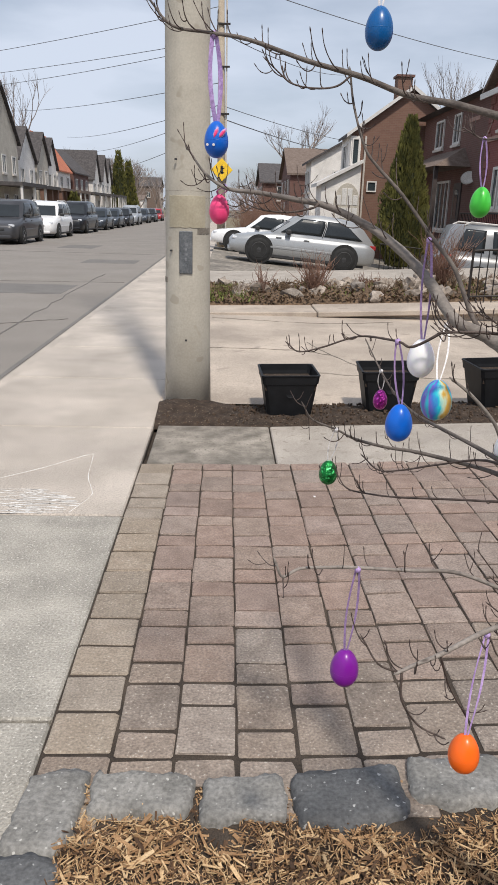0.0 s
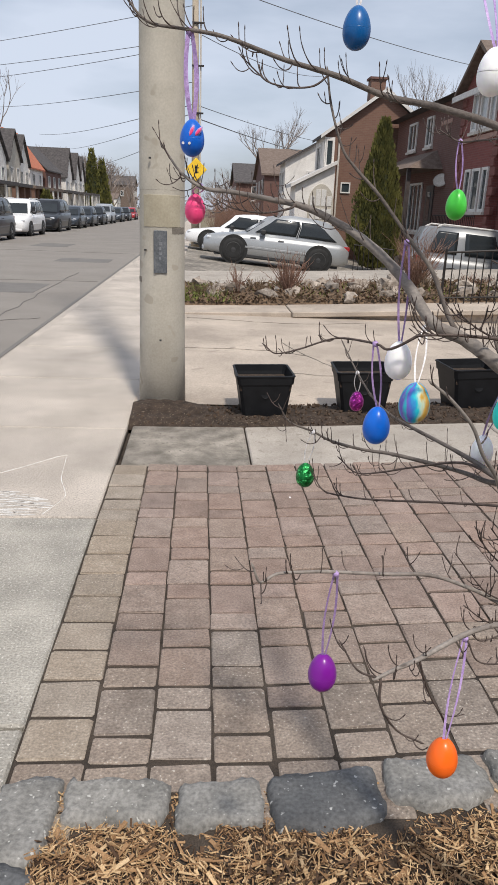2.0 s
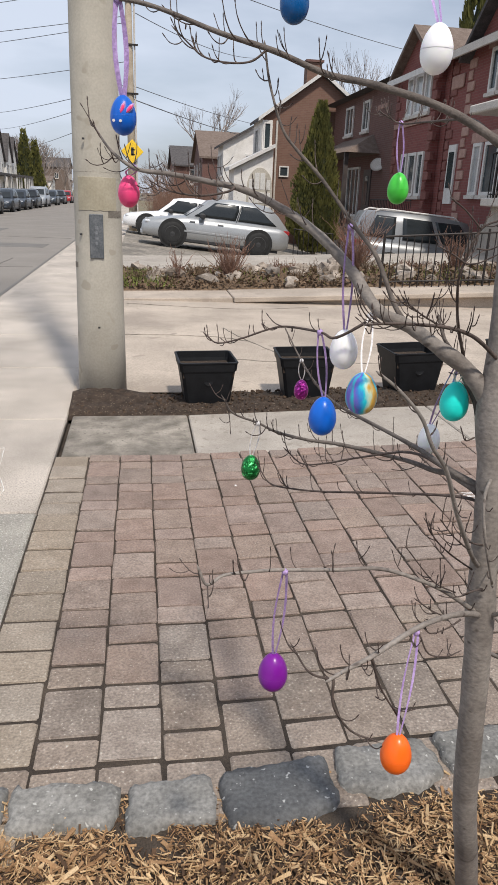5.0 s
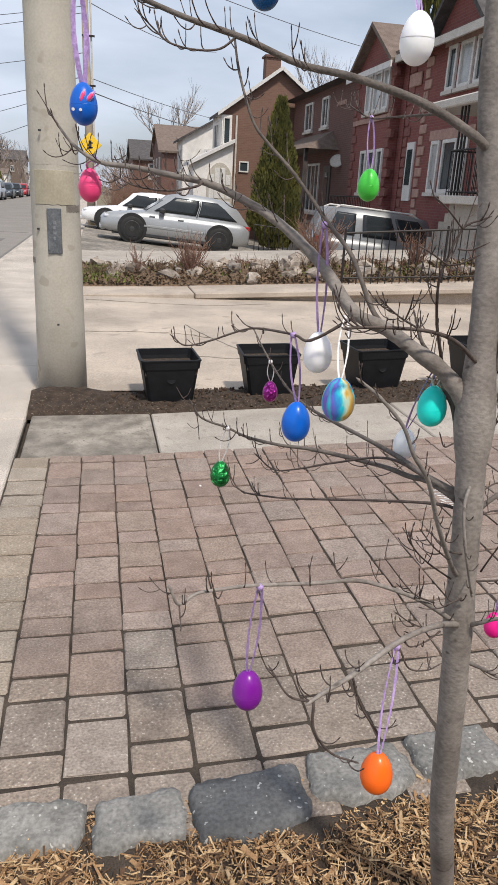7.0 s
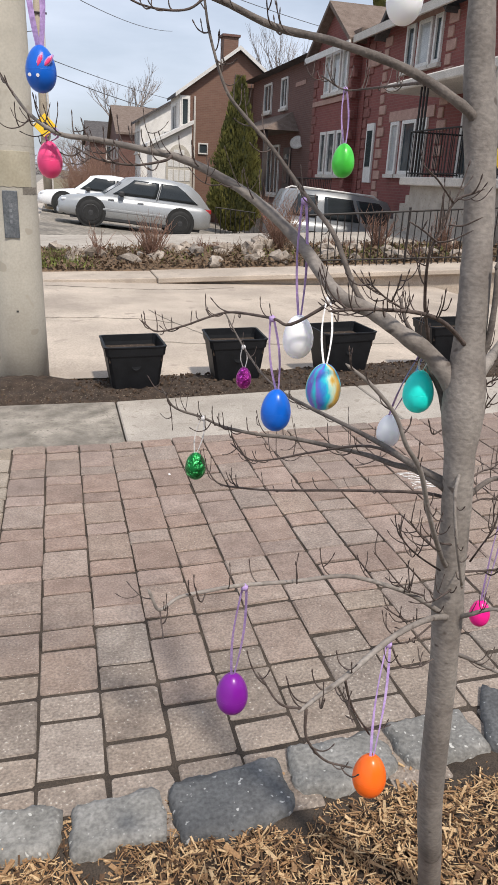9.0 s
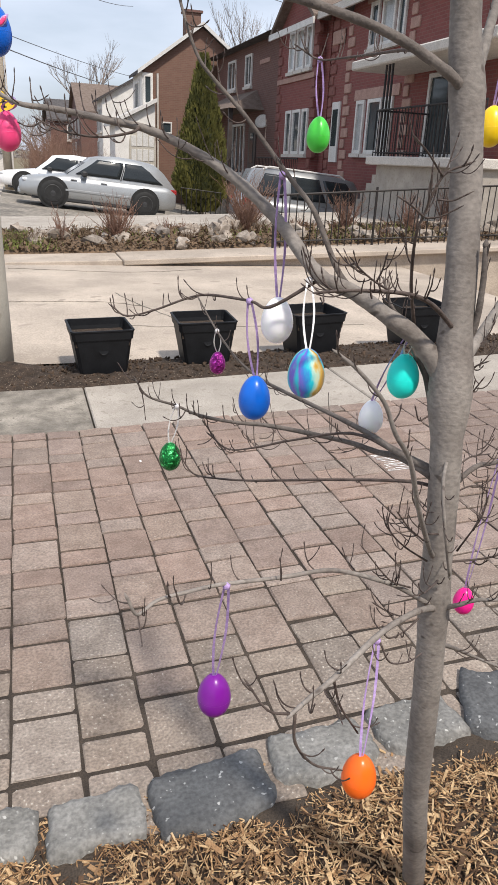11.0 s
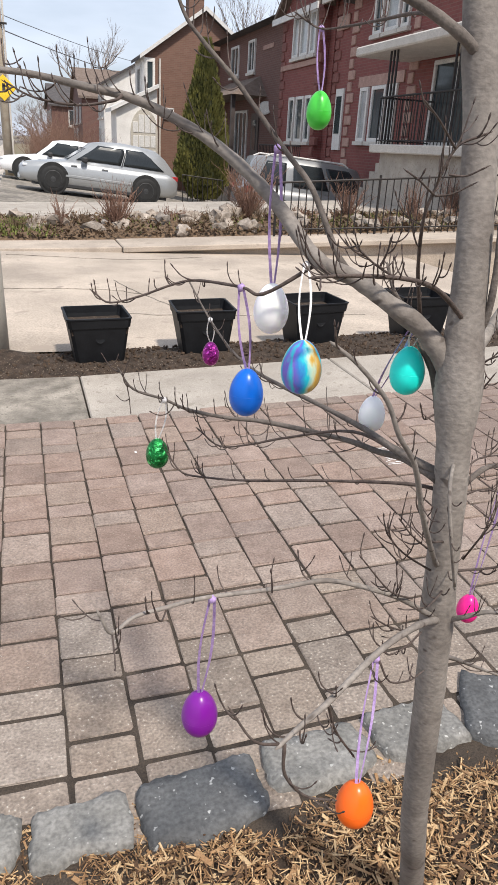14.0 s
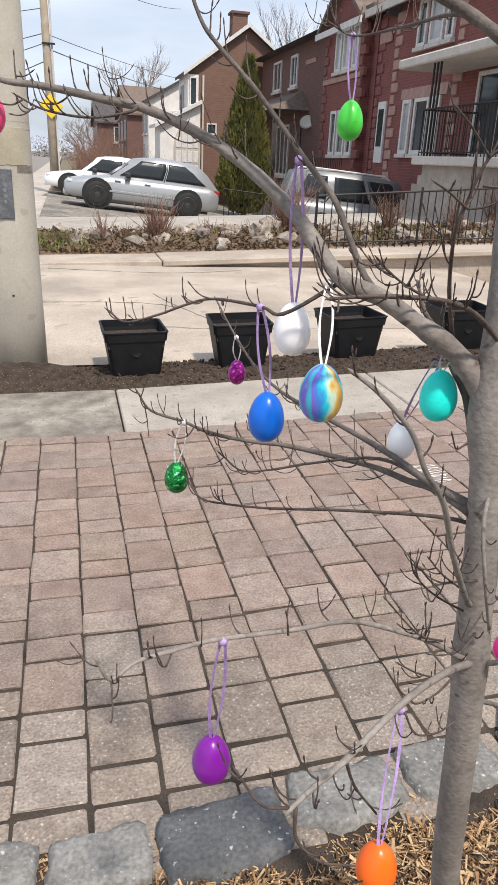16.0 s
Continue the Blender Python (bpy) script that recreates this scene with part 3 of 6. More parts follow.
def paver_mesh(w, l, seed):
    """A tumbled block: soft arrises and worn corners."""
    rnd = random.Random(seed)
    b = bmesh.new()
    rings = []
    for inset, z, cut in ((0.0, -0.05, 0.0045), (0.0, -0.006, 0.0045), (0.0015, -0.002, 0.006), (0.005, 0.0, 0.008)):
        ring = []
        hw, hl = w / 2 - inset, l / 2 - inset
        for sx, sy in ((-1, -1), (1, -1), (1, 1), (-1, 1)):
            first = (sx * hw, sy * (hl - cut)) if sx == sy else (sx * (hw - cut), sy * hl)
            second = (sx * (hw - cut), sy * hl) if sx == sy else (sx * hw, sy * (hl - cut))
            for x, y in ((first, second) if sx * sy < 0 else (first, second)):
                ring.append((x, y))
        ring.sort(key=lambda p: math.atan2(p[1] / l, p[0] / w))
        rings.append([b.verts.new((x + rnd.uniform(-0.0026, 0.0026), y + rnd.uniform(-0.0032, 0.0032), z + (rnd.uniform(-0.0012, 0.0012) if z == 0 else 0))) for x, y in ring])
    for r, s in zip(rings, rings[1:]):
        for k in range(8):
            b.faces.new((r[k], r[(k + 1) % 8], s[(k + 1) % 8], s[k]))
    b.faces.new(rings[-1])
    finish(b)
    me = bpy.data.meshes.new("paver")
    b.to_mesh(me)
    b.free()
    return me


LONG, SHORT, PERIOD = 0.221, 0.116, 0.337
blocks = {}
for key, l in (("l", LONG), ("s", SHORT)):
    for hue in ("paver", "paver_mid", "paver_grey"):
        blocks[key, hue] = [paver_mesh(0.1730, l - 0.0130, 7 * i + int(l * 999)) for i in range(6)]
        for me in blocks[key, hue]:
            me.materials.append(M[hue])
laid = random.Random(5)


def lay(me, x, y):
    ob = new("paver", me)
    ob.parent = patio
    flip = laid.randint(0, 1)
    ob.matrix_basis = pose(x + laid.uniform(-0.002, 0.002), y + laid.uniform(-0.004, 0.004), rise(x) + laid.uniform(-0.002, 0.002), laid.uniform(-0.6, 0.6), laid.uniform(-0.5, 0.5) - math.degrees(math.atan(0.037)) * (x > 0) * (1 - 2 * flip), laid.uniform(-1.0, 1.0) + 180 * flip)


EDGES = (2.03, 2.21, 2.39, 2.573, 2.753, 2.923, 3.103, 3.293, 3.475, 3.66, 3.844, 4.018, 4.155, 4.30, 4.48, 4.67, 4.835)
for k, (ya, yb) in enumerate(zip(EDGES, EDGES[1:])):
    block = paver_mesh(0.1925, yb - ya - 0.0130, 40 + k)
    block.materials.append(M["paver_border" if laid.random() < 0.8 or ya > 2.6 else "paver_grey"])
    lay(block, -0.6185, (ya + yb) / 2)
rest = bmesh.new()
for c in range(25):
    x = -0.518 + 0.18 * (c + 0.5)
    yy = (2.709 if c % 2 == 0 else 2.599) - 2 * PERIOD
    short = True
    while yy < 4.80:
        key = "s" if short else "l"
        l = SHORT if short else LONG
        if yy + l > 4.84:
            if yy + SHORT > 4.87:
                break
            key, l = "s", SHORT
        mid = yy + l / 2
        if mid > 2.17:
            worn = max(0.0, min(1.0, (3.35 - mid) / 0.8)) + laid.uniform(-0.28, 0.28)
            hue = "paver_grey" if worn > 0.66 else "paver_mid" if worn > 0.2 or laid.random() < 0.15 else "paver"
            if x < 2.05:
                lay(laid.choice(blocks[key, hue]), x, mid)
            else:
                n0 = len(rest.verts)
                rest.from_mesh(blocks[key, "paver"][c % 6])
                rest.verts.ensure_lookup_table()
                for v in rest.verts[n0:]:
                    v.co += Vector((x, mid, rise(x + v.co.x)))
        yy, short = yy + l, not short
tagged(part("pavers_beyond", rest, M["paver"], patio), kind="stuff")

setting("front_garden", boxed(-0.735, 12, -3.0, 1.21, -0.78, -0.02), M["earth"], "bare front garden earth beside the house", "garden")
setting("side_garden", boxed(5.5, 12, 1.21, 5.62, -0.78, 0.10), M["earth"], "bare earth beside the patio", "garden")

# ---- edging stones and mulch ----


def edging_stone(x0, x1, y0, y1, dark=False, turn=0.0, seed=0):
    rnd = random.Random(seed)
    b = bmesh.new()
    w, l, h = (x1 - x0) / 2, (y1 - y0) / 2, 0.14
    rnd_c = [rnd.uniform(0.03, 0.16) for _ in range(4)]
    nx, ny = 16, 10
    top = []
    for j in range(ny + 1):
        row = []
        for i in range(nx + 1):
            u, v = -1 + 2 * i / nx, -1 + 2 * j / ny
            edge = max(abs(u), abs(v)) ** 20
            corner = (abs(u) * abs(v)) ** 4 * rnd_c[(u > 0) + 2 * (v > 0)]
            px, py = u * w * (1 - corner), v * l * (1 - corner)
            ragged = 0.015 * noise.noise((px * 15 + seed * 3.7, py * 15, 0.5)) + 0.006 * noise.noise((px * 55 + seed, py * 55, 0.5))
            row.append(b.verts.new((px + ragged * abs(u), py + ragged * 1.6 * abs(v), -0.012 * edge + 0.006 * noise.noise((px * 9, py * 9, seed)) + 0.0026 * noise.noise((px * 60, py * 60, seed)))))
        top.append(row)
    for a, c in zip(top, top[1:]):
        for i in range(nx):
            b.faces.new((a[i], a[i + 1], c[i + 1], c[i]))
    rim = [top[0][i] for i in range(nx + 1)] + [top[j][nx] for j in range(1, ny + 1)] + [top[ny][i] for i in range(nx - 1, -1, -1)] + [top[j][0] for j in range(ny - 1, 0, -1)]
    low = [b.verts.new((v.co.x * 1.03 + rnd.uniform(-0.004, 0.004), v.co.y * 1.03, -h)) for v in rim]
    for k in range(len(rim)):
        b.faces.new((rim[k], rim[(k + 1) % len(rim)], low[(k + 1) % len(rim)], low[k]))
    for f in b.faces:
        f.smooth = True
    ob = part("edging_stone", b, M["stone_dark" if dark else "stone"])
    cx = (x0 + x1) / 2
    ob.matrix_basis = pose(cx, (y0 + y1) / 2, 0.026 + rise(cx), rnd.uniform(-2, 2), rnd.uniform(-2, 2), turn)
    return tagged(ob, "dark slate-grey rough edging stone beside wood mulch" if dark else "rough grey stone block edging the mulch bed", "edging stone", "edging stones")


edging_stone(-0.735, -0.570, 2.04, 2.315, turn=-4, seed=1)
edging_stone(-0.745, -0.585, 1.72, 2.03, dark=True, turn=-3, seed=2)
edging_stone(-0.555, -0.272, 2.165, 2.305, seed=3)
edging_stone(-0.252, -0.030, 2.145, 2.290, turn=-2, seed=4)
edging_stone(-0.012, 0.292, 2.125, 2.312, dark=True, turn=4, seed=5)
edging_stone(0.312, 0.600, 2.180, 2.345, turn=3, seed=6)
edging_stone(0.618, 0.880, 2.200, 2.372, turn=2, seed=7)
edging_stone(0.905, 1.220, 2.130, 2.390, dark=True, turn=-28, seed=8)
edging_stone(1.20, 1.50, 2.0, 2.2, turn=-32, seed=9)
mulch_h = lambda x, y: 0.004 + rise(x) * 0.6 + 0.012 * noise.noise((x * 6, y * 6, 2)) - 0.028 * max(0, min(1, (y - 2.08) / 0.1)) - 0.035 * math.exp(-((x - 0.27) ** 2 + (y - 2.14) ** 2) / 0.004) - 0.03 * math.exp(-((x + 0.2) ** 2 + (y - 2.1) ** 2) / 0.003)
setting("mulch_bed", sheet(bmesh.new(), steps(-0.7, 1.7, 60), steps(1.0, 2.3, 34), mulch_h), M["soil"], "dark earth under loose wood mulch", "mulch bed", smooth=True)
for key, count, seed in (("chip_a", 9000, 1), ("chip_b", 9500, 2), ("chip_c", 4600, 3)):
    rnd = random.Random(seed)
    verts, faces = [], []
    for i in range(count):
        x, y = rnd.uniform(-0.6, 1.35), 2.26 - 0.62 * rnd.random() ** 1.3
        # fewer pale chips in two hollows by the stones: shade set through chip colour
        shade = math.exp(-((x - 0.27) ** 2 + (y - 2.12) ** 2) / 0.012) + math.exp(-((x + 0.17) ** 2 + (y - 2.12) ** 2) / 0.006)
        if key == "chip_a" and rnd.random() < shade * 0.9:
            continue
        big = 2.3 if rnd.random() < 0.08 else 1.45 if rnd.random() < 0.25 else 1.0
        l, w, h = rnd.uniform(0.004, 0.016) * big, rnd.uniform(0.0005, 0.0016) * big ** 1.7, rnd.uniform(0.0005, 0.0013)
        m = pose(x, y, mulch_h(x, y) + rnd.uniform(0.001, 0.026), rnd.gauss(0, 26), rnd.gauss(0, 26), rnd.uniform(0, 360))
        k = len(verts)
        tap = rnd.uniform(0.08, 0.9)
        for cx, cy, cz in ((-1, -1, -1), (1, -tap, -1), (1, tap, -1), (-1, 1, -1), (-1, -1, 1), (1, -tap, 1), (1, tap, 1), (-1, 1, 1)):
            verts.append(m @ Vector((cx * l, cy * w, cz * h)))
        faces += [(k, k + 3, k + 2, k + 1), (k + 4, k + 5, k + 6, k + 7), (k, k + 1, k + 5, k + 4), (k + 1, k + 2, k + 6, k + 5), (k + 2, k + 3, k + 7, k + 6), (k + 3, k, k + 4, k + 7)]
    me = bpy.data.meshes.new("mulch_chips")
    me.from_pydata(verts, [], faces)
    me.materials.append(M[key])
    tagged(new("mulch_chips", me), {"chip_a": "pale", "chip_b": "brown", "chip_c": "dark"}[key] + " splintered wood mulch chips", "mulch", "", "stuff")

# ---- utility pole ----
pole = thing("utility_pole", "tall weathered concrete utility pole standing in the soil strip", "utility pole", at=(-0.505, 6.2, -0.2))
part("shaft", lathe(bmesh.new(), [(0.185, 0), (0.172, 0.8), (0.166, 1.4), (0.160, 2.4), (0.15, 3.5), (0.11, 12.8)], 40), M["pole"], pole, smooth=True)


def round_patch(r, a0, a1, z0, z1, t=0.004):
    """A thin curved slab on a round shaft between two angles."""
    b = bmesh.new()
    cols = []
    for k in range(15):
        a = radians(a0 + (a1 - a0) * k / 14)
        cols.append([b.verts.new((math.cos(a) * q, math.sin(a) * q, z + 0.006 * noise.noise((k * 0.7, z * 5, 1)))) for q, z in ((r - 0.01, z0), (r + t, z0 + 0.004), (r + t, z1 - 0.004), (r - 0.01, z1))])
    for p, q in zip(cols, cols[1:]):
        for k in range(4):
            b.faces.new((p[k], p[(k + 1) % 4], q[(k + 1) % 4], q[k]))
    b.faces.new(cols[0])
    b.faces.new(cols[-1])
    return b


part("mortar_patch", round_patch(0.1645, -138, -38, 1.565, 1.79), M["pole_patch"], pole, "yellowed square mortar patch", smooth=False)
part("joint_line", round_patch(0.1635, -178, 0, 1.815, 1.823, 0.0012), M["slab_dark"], pole, "thin dark joint line")
part("joint_line", round_patch(0.1635, -60, 0, 1.772, 1.78, 0.0012), M["slab_dark"], pole, "thin dark joint line")
part("stain", round_patch(0.1655, -62, -15, 1.52, 1.572, 0.0018), M["slab_dark"], pole, "dark weather stain")
part("stain", round_patch(0.1690, -172, -150, 1.17, 1.215, 0.0014), M["slab_dark"], pole, "dark weather stain")
b = boxed(-0.052, 0.043, -0.176, -0.15, 1.245, 1.545, bevel=0.004)
tag_plate = part("plate", b, M["tag"], pole, "dark grey metal plate")
for i in range(4):
    part("print", boxed(-0.014, 0.002 + 0.006 * (i % 2), -0.1775, -0.174, 1.34 + 0.035 * i, 1.36 + 0.035 * i), M["ink"], tag_plate, "faint unreadable print")
for x, z in ((-0.075, 2.02), (-0.005, 0.75), (-0.115, 1.40)):
    part("bolt_hole", lathe(bmesh.new(), [(0.009, 0), (0.009, 0.012)], 10), M["plastic"], pole, at=(x, -0.168 if x > -0.1 else -0.13, z))

# ---- planter pots ----
def planter():
    ob = thing("planter_pot", "square tapered black plastic planter pot standing on soil", "planter pot", "planter pots")
    b = bmesh.new()
    levels = [(0.155, 0.0), (0.158, 0.012), (0.199, 0.345), (0.207, 0.348), (0.214, 0.41), (0.219, 0.415), (0.219, 0.425), (0.204, 0.425), (0.199, 0.37), (0.193, 0.34)]
    rings = []
    for r, z in levels:
        ring = []
        for k in range(4):
            for s in (-1, 1):
                a = math.pi / 4 + k * math.pi / 2
                cx, cy = r * math.copysign(1, math.cos(a)), r * math.copysign(1, math.sin(a))
                tx, ty = -math.sin(a), math.cos(a)
                q = 0.022
                px, py = (cx, cy - math.copysign(q, cy)) if (s < 0) == (k % 2 == 0) else (cx - math.copysign(q, cx), cy)
                ring.append(b.verts.new((px, py, z * 0.885)))
        rings.append(ring)
    for r, s in zip(rings, rings[1:]):
        for k in range(8):
            b.faces.new((r[k], r[(k + 1) % 8], s[(k + 1) % 8], s[k]))
    b.faces.new(rings[0])
    part("body", b, M["pot"], ob)
    part("soil", boxed(-0.188, 0.188, -0.188, 0.188, 0.26, 0.302), M["soil"], ob, "dry soil inside")
    part("emblem", lathe(bmesh.new(), [(0.034, 0), (0.034, 0.003), (0.029, 0.004), (0.027, 0.0025)], 24), M["pot"], ob, "moulded round emblem").matrix_basis = pose(0, -0.185, 0.232, 82.5, 0, 0)
    for dx in (-0.09, 0.09):
        part("foot_ridge", boxed(dx - 0.02, dx + 0.02, -0.172, -0.155, 0.0, 0.05, bevel=0.004), M["pot"], ob)
    return ob


pot = planter()
spots_ = [(0.26, 5.99, 2), (1.05, 6.03, -3), (1.93, 6.08, 3), (2.88, 6.12, -4)]
pot.matrix_basis = pose(spots_[0][0] + 0.015, spots_[0][1], -0.022, 0, -1, spots_[0][2])
for x, y, a in spots_[1:]:
    copy_thing(pot, pose(x, y, rise(x) - 0.027, 0, -2, a))

# ---- the young tree ----
tree = thing("young_tree", "leafless young tree hung with plastic eggs in wood mulch", "tree", at=(0, 0, 0))
trunk_pts = curve([(0.56, 1.93, -0.10), (0.52, 1.885, 0.0), (0.46, 1.83, 0.22), (0.41, 1.79, 0.42), (0.372, 1.762, 0.72), (0.35, 1.757, 0.93), (0.342, 1.757, 1.04), (0.335, 1.77, 1.19), (0.336, 1.79, 1.36), (0.342, 1.82, 1.47), (0.338, 1.84, 1.57), (0.33, 1.86, 1.68), (0.32, 1.88, 1.95), (0.33, 1.89, 2.3)], 5)
trunk_r = []
for p in trunk_pts:
    z = p.z
    r = 0.029 if z < 0 else 0.0255 - 0.002 * z if z < 1.0 else 0.0235 if z < 1.18 else 0.0235 - (z - 1.18) * 0.012 if z < 1.4 else 0.0208 if z < 1.62 else max(0.004, 0.0208 - (z - 1.62) * 0.03)
    r += 0.008 * math.exp(-((z - 1.205) / 0.05) ** 2) + 0.0035 * math.exp(-((z - 0.86) / 0.03) ** 2) + 0.003 * math.exp(-((z - 1.57) / 0.03) ** 2)
    trunk_r.append(r * (0.95 if z < 1.15 else 1.0) * (1 + 0.06 * noise.noise((z * 30, 0, 0))))
part("trunk", tube(bmesh.new(), trunk_pts, trunk_r, 18), M["bark"], tree, smooth=True)

twig_rnd = random.Random(21)


def spur(bm, base, along, length, r):
    """A short shoot that leaves its limb sideways and hooks upwards, with a small bud at the end."""
    ref = Vector((0, 0, 1)) if abs(along.z) < 0.7 else Vector((twig_rnd.uniform(-1, 1), twig_rnd.uniform(-1, 1), 0.1))
    side = along.cross(ref).normalized() * twig_rnd.choice((-1, 1))
    hook = twig_rnd.uniform(0.25, 1.15)
    d = (side * twig_rnd.uniform(0.3, 1.1) + along * twig_rnd.uniform(0.3, 1.3) + Vector((0, 0, twig_rnd.uniform(-1.5, 0.5)))).normalized()
    pts, p = [base], Vector(base)
    n = 9
    for k in range(n):
        d = (d + Vector((twig_rnd.uniform(-0.10, 0.10), twig_rnd.uniform(-0.10, 0.10), 0.03 + 0.27 * hook + twig_rnd.uniform(-0.07, 0.07)))).normalized()
        p = p + d * length / n
        pts.append(p)
    tube(bm, pts, [r * (1 - 0.4 * k / n) * (1.25 if k in (3, 6) else 1) for k in range(n + 1)], 5)
    bud0 = len(bm.faces)
    tube(bm, [pts[-1] - d * 0.001, pts[-1] + d * 0.0015, pts[-1] + d * 0.004, pts[-1] + d * 0.0065], [r * 0.6, r * 1.0, r * 0.85, r * 0.2], 5)
    bm.faces.ensure_lookup_table()
    for f in bm.faces[bud0:]:
        f.material_index = 1
    if length > 0.035 and twig_rnd.random() < 0.65:
        spur(bm, pts[twig_rnd.choice((3, 4, 5))], d, length * twig_rnd.uniform(0.4, 0.7), r * 0.85)


def limb(pts, r0, r1, spurs, name="branch", thin=True, length=0.05, start=0.25):
    line = curve(pts, 5)
    n = len(line)
    bm = bmesh.new()
    tube(bm, line, [(r0 + (r1 - r0) * (k / (n - 1)) ** 0.8) * (1 + 0.16 * noise.noise((k * 0.9, r0 * 900, 0)) + 0.35 * math.exp(-k * 1.1) * (r0 > 0.004)) for k in range(n)], 10 if r0 > 0.005 else 7)
    d = (line[-1] - line[-2]).normalized()
    tube(bm, [line[-1] - d * 0.003, line[-1] + d * 0.002, line[-1] + d * 0.009], [r1 * 0.9, r1 * 1.25, r1 * 0.3], 6)
    pale = r0 > 0.009 or (not thin and pts[0][2] < 1.0 and r0 > 0.004) or r0 == 0.0026 and not thin
    ob = part(name, bm, M["bark"] if pale else M["limb"] if not thin else M["twig"], tree, smooth=True)
    spurs = int(spurs * 1.5)
    for i in range(spurs):
        f = start + (1 - start) * (i + twig_rnd.uniform(0.1, 0.9)) / max(1, spurs)
        k = min(n - 2, int(f * (n - 1)))
        tw = bmesh.new()
        spur(tw, line[k].lerp(line[k + 1], twig_rnd.random()), (line[k + 1] - line[k]).normalized(), twig_rnd.uniform(0.4, 1.15) * length, twig_rnd.uniform(0.0008, 0.0012))
        part("twig", tw, M["twig"], ob, smooth=True).data.materials.append(M["twig_tip"])
    return ob


limb([(0.338, 1.838, 1.565), (0.30, 1.83, 1.59), (0.23, 1.86, 1.63), (0.14, 1.90, 1.66), (0.07, 1.93, 1.675), (-0.01, 1.93, 1.70), (-0.09, 1.94, 1.72), (-0.18, 1.96, 1.75), (-0.24, 1.97, 1.76), (-0.30, 1.98, 1.77), (-0.335, 1.98, 1.805)], 0.0075, 0.0018, 17, thin=False, start=0.35, length=0.062)
limb([(0.335, 1.775, 1.20), (0.29, 1.79, 1.26), (0.24, 1.80, 1.295), (0.20, 1.82, 1.322), (0.15, 1.83, 1.345), (0.12, 1.90, 1.40), (0.08, 1.95, 1.445), (0.03, 1.98, 1.48), (-0.035, 2.02, 1.51), (-0.09, 2.03, 1.52), (-0.16, 2.03, 1.53), (-0.21, 2.04, 1.535), (-0.25, 2.05, 1.56), (-0.28, 2.06, 1.60)], 0.0148, 0.0016, 20, thin=False, start=0.45, length=0.062)
limb([(0.215, 1.815, 1.312), (0.18, 1.83, 1.345), (0.15, 1.86, 1.42), (0.12, 1.88, 1.46), (0.07, 1.92, 1.53), (0.03, 1.93, 1.57), (0.008, 1.94, 1.60), (-0.012, 1.95, 1.66), (-0.02, 1.96, 1.71)], 0.0046, 0.0016, 12, thin=False, length=0.045)
limb([(0.335, 1.775, 1.275), (0.27, 1.74, 1.32), (0.21, 1.70, 1.342), (0.15, 1.68, 1.35), (0.11, 1.67, 1.352), (0.08, 1.66, 1.352)], 0.0036, 0.0016, 15, length=0.05)
limb([(0.15, 1.835, 1.335), (0.10, 1.87, 1.295), (0.08, 1.90, 1.298), (0.04, 1.98, 1.292), (0.01, 2.00, 1.282), (-0.03, 2.02, 1.263), (-0.07, 2.04, 1.25), (-0.09, 2.05, 1.262)], 0.0026, 0.0013, 10, length=0.035)
limb([(0.33, 1.765, 1.075), (0.29, 1.82, 1.09), (0.28, 1.90, 1.09), (0.26, 2.00, 1.088), (0.23, 2.16, 1.08), (0.21, 2.24, 1.083), (0.19, 2.32, 1.10), (0.17, 2.42, 1.14), (0.14, 2.46, 1.20)], 0.0058, 0.0016, 12, thin=False)
limb([(0.325, 1.765, 1.07), (0.30, 1.82, 1.078), (0.295, 1.88, 1.062), (0.27, 1.95, 1.055), (0.18, 2.05, 1.05), (0.12, 2.08, 1.05), (0.06, 2.10, 1.06), (0.02, 2.10, 1.08), (-0.03, 2.10, 1.10), (-0.05, 2.10, 1.13)], 0.0062, 0.0014, 16, thin=False)
limb([(0.30, 1.82, 1.082), (0.26, 1.90, 1.088), (0.20, 2.00, 1.042), (0.15, 2.05, 1.012), (0.11, 2.08, 1.0), (0.08, 2.10, 1.022)], 0.0028, 0.0013, 9)
limb([(0.34, 1.755, 0.94), (0.30, 1.71, 0.985), (0.24, 1.66, 1.08), (0.20, 1.63, 1.16), (0.17, 1.62, 1.20), (0.15, 1.62, 1.24), (0.115, 1.62, 1.277), (0.09, 1.62, 1.296)], 0.0042, 0.002, 5, thin=False, length=0.04)
limb([(0.338, 1.765, 1.05), (0.30, 1.80, 1.048), (0.22, 1.90, 1.012), (0.13, 1.98, 0.982), (0.08, 2.02, 0.972), (0.04, 2.04, 0.975), (0.02, 2.05, 1.0)], 0.003, 0.0013, 9, length=0.045)
limb([(0.365, 1.76, 0.845), (0.33, 1.74, 0.87), (0.28, 1.73, 0.908), (0.23, 1.72, 0.938), (0.16, 1.722, 0.962), (0.08, 1.702, 0.975), (-0.01, 1.682, 0.99), (-0.06, 1.655, 1.004), (-0.098, 1.635, 1.012), (-0.122, 1.622, 1.006), (-0.133, 1.62, 1.03)], 0.0046, 0.0017, 9, thin=False, start=0.1, length=0.055)
limb([(0.365, 1.755, 0.845), (0.29, 1.70, 0.888), (0.20, 1.64, 0.912), (0.10, 1.57, 0.915), (0.06, 1.545, 0.917), (0.03, 1.525, 0.918)], 0.0056, 0.0024, 7, thin=False, length=0.06)
limb([(0.03, 1.525, 0.918), (0.0, 1.52, 0.935), (-0.02, 1.53, 0.965)], 0.0018, 0.0012, 1, start=0.5)
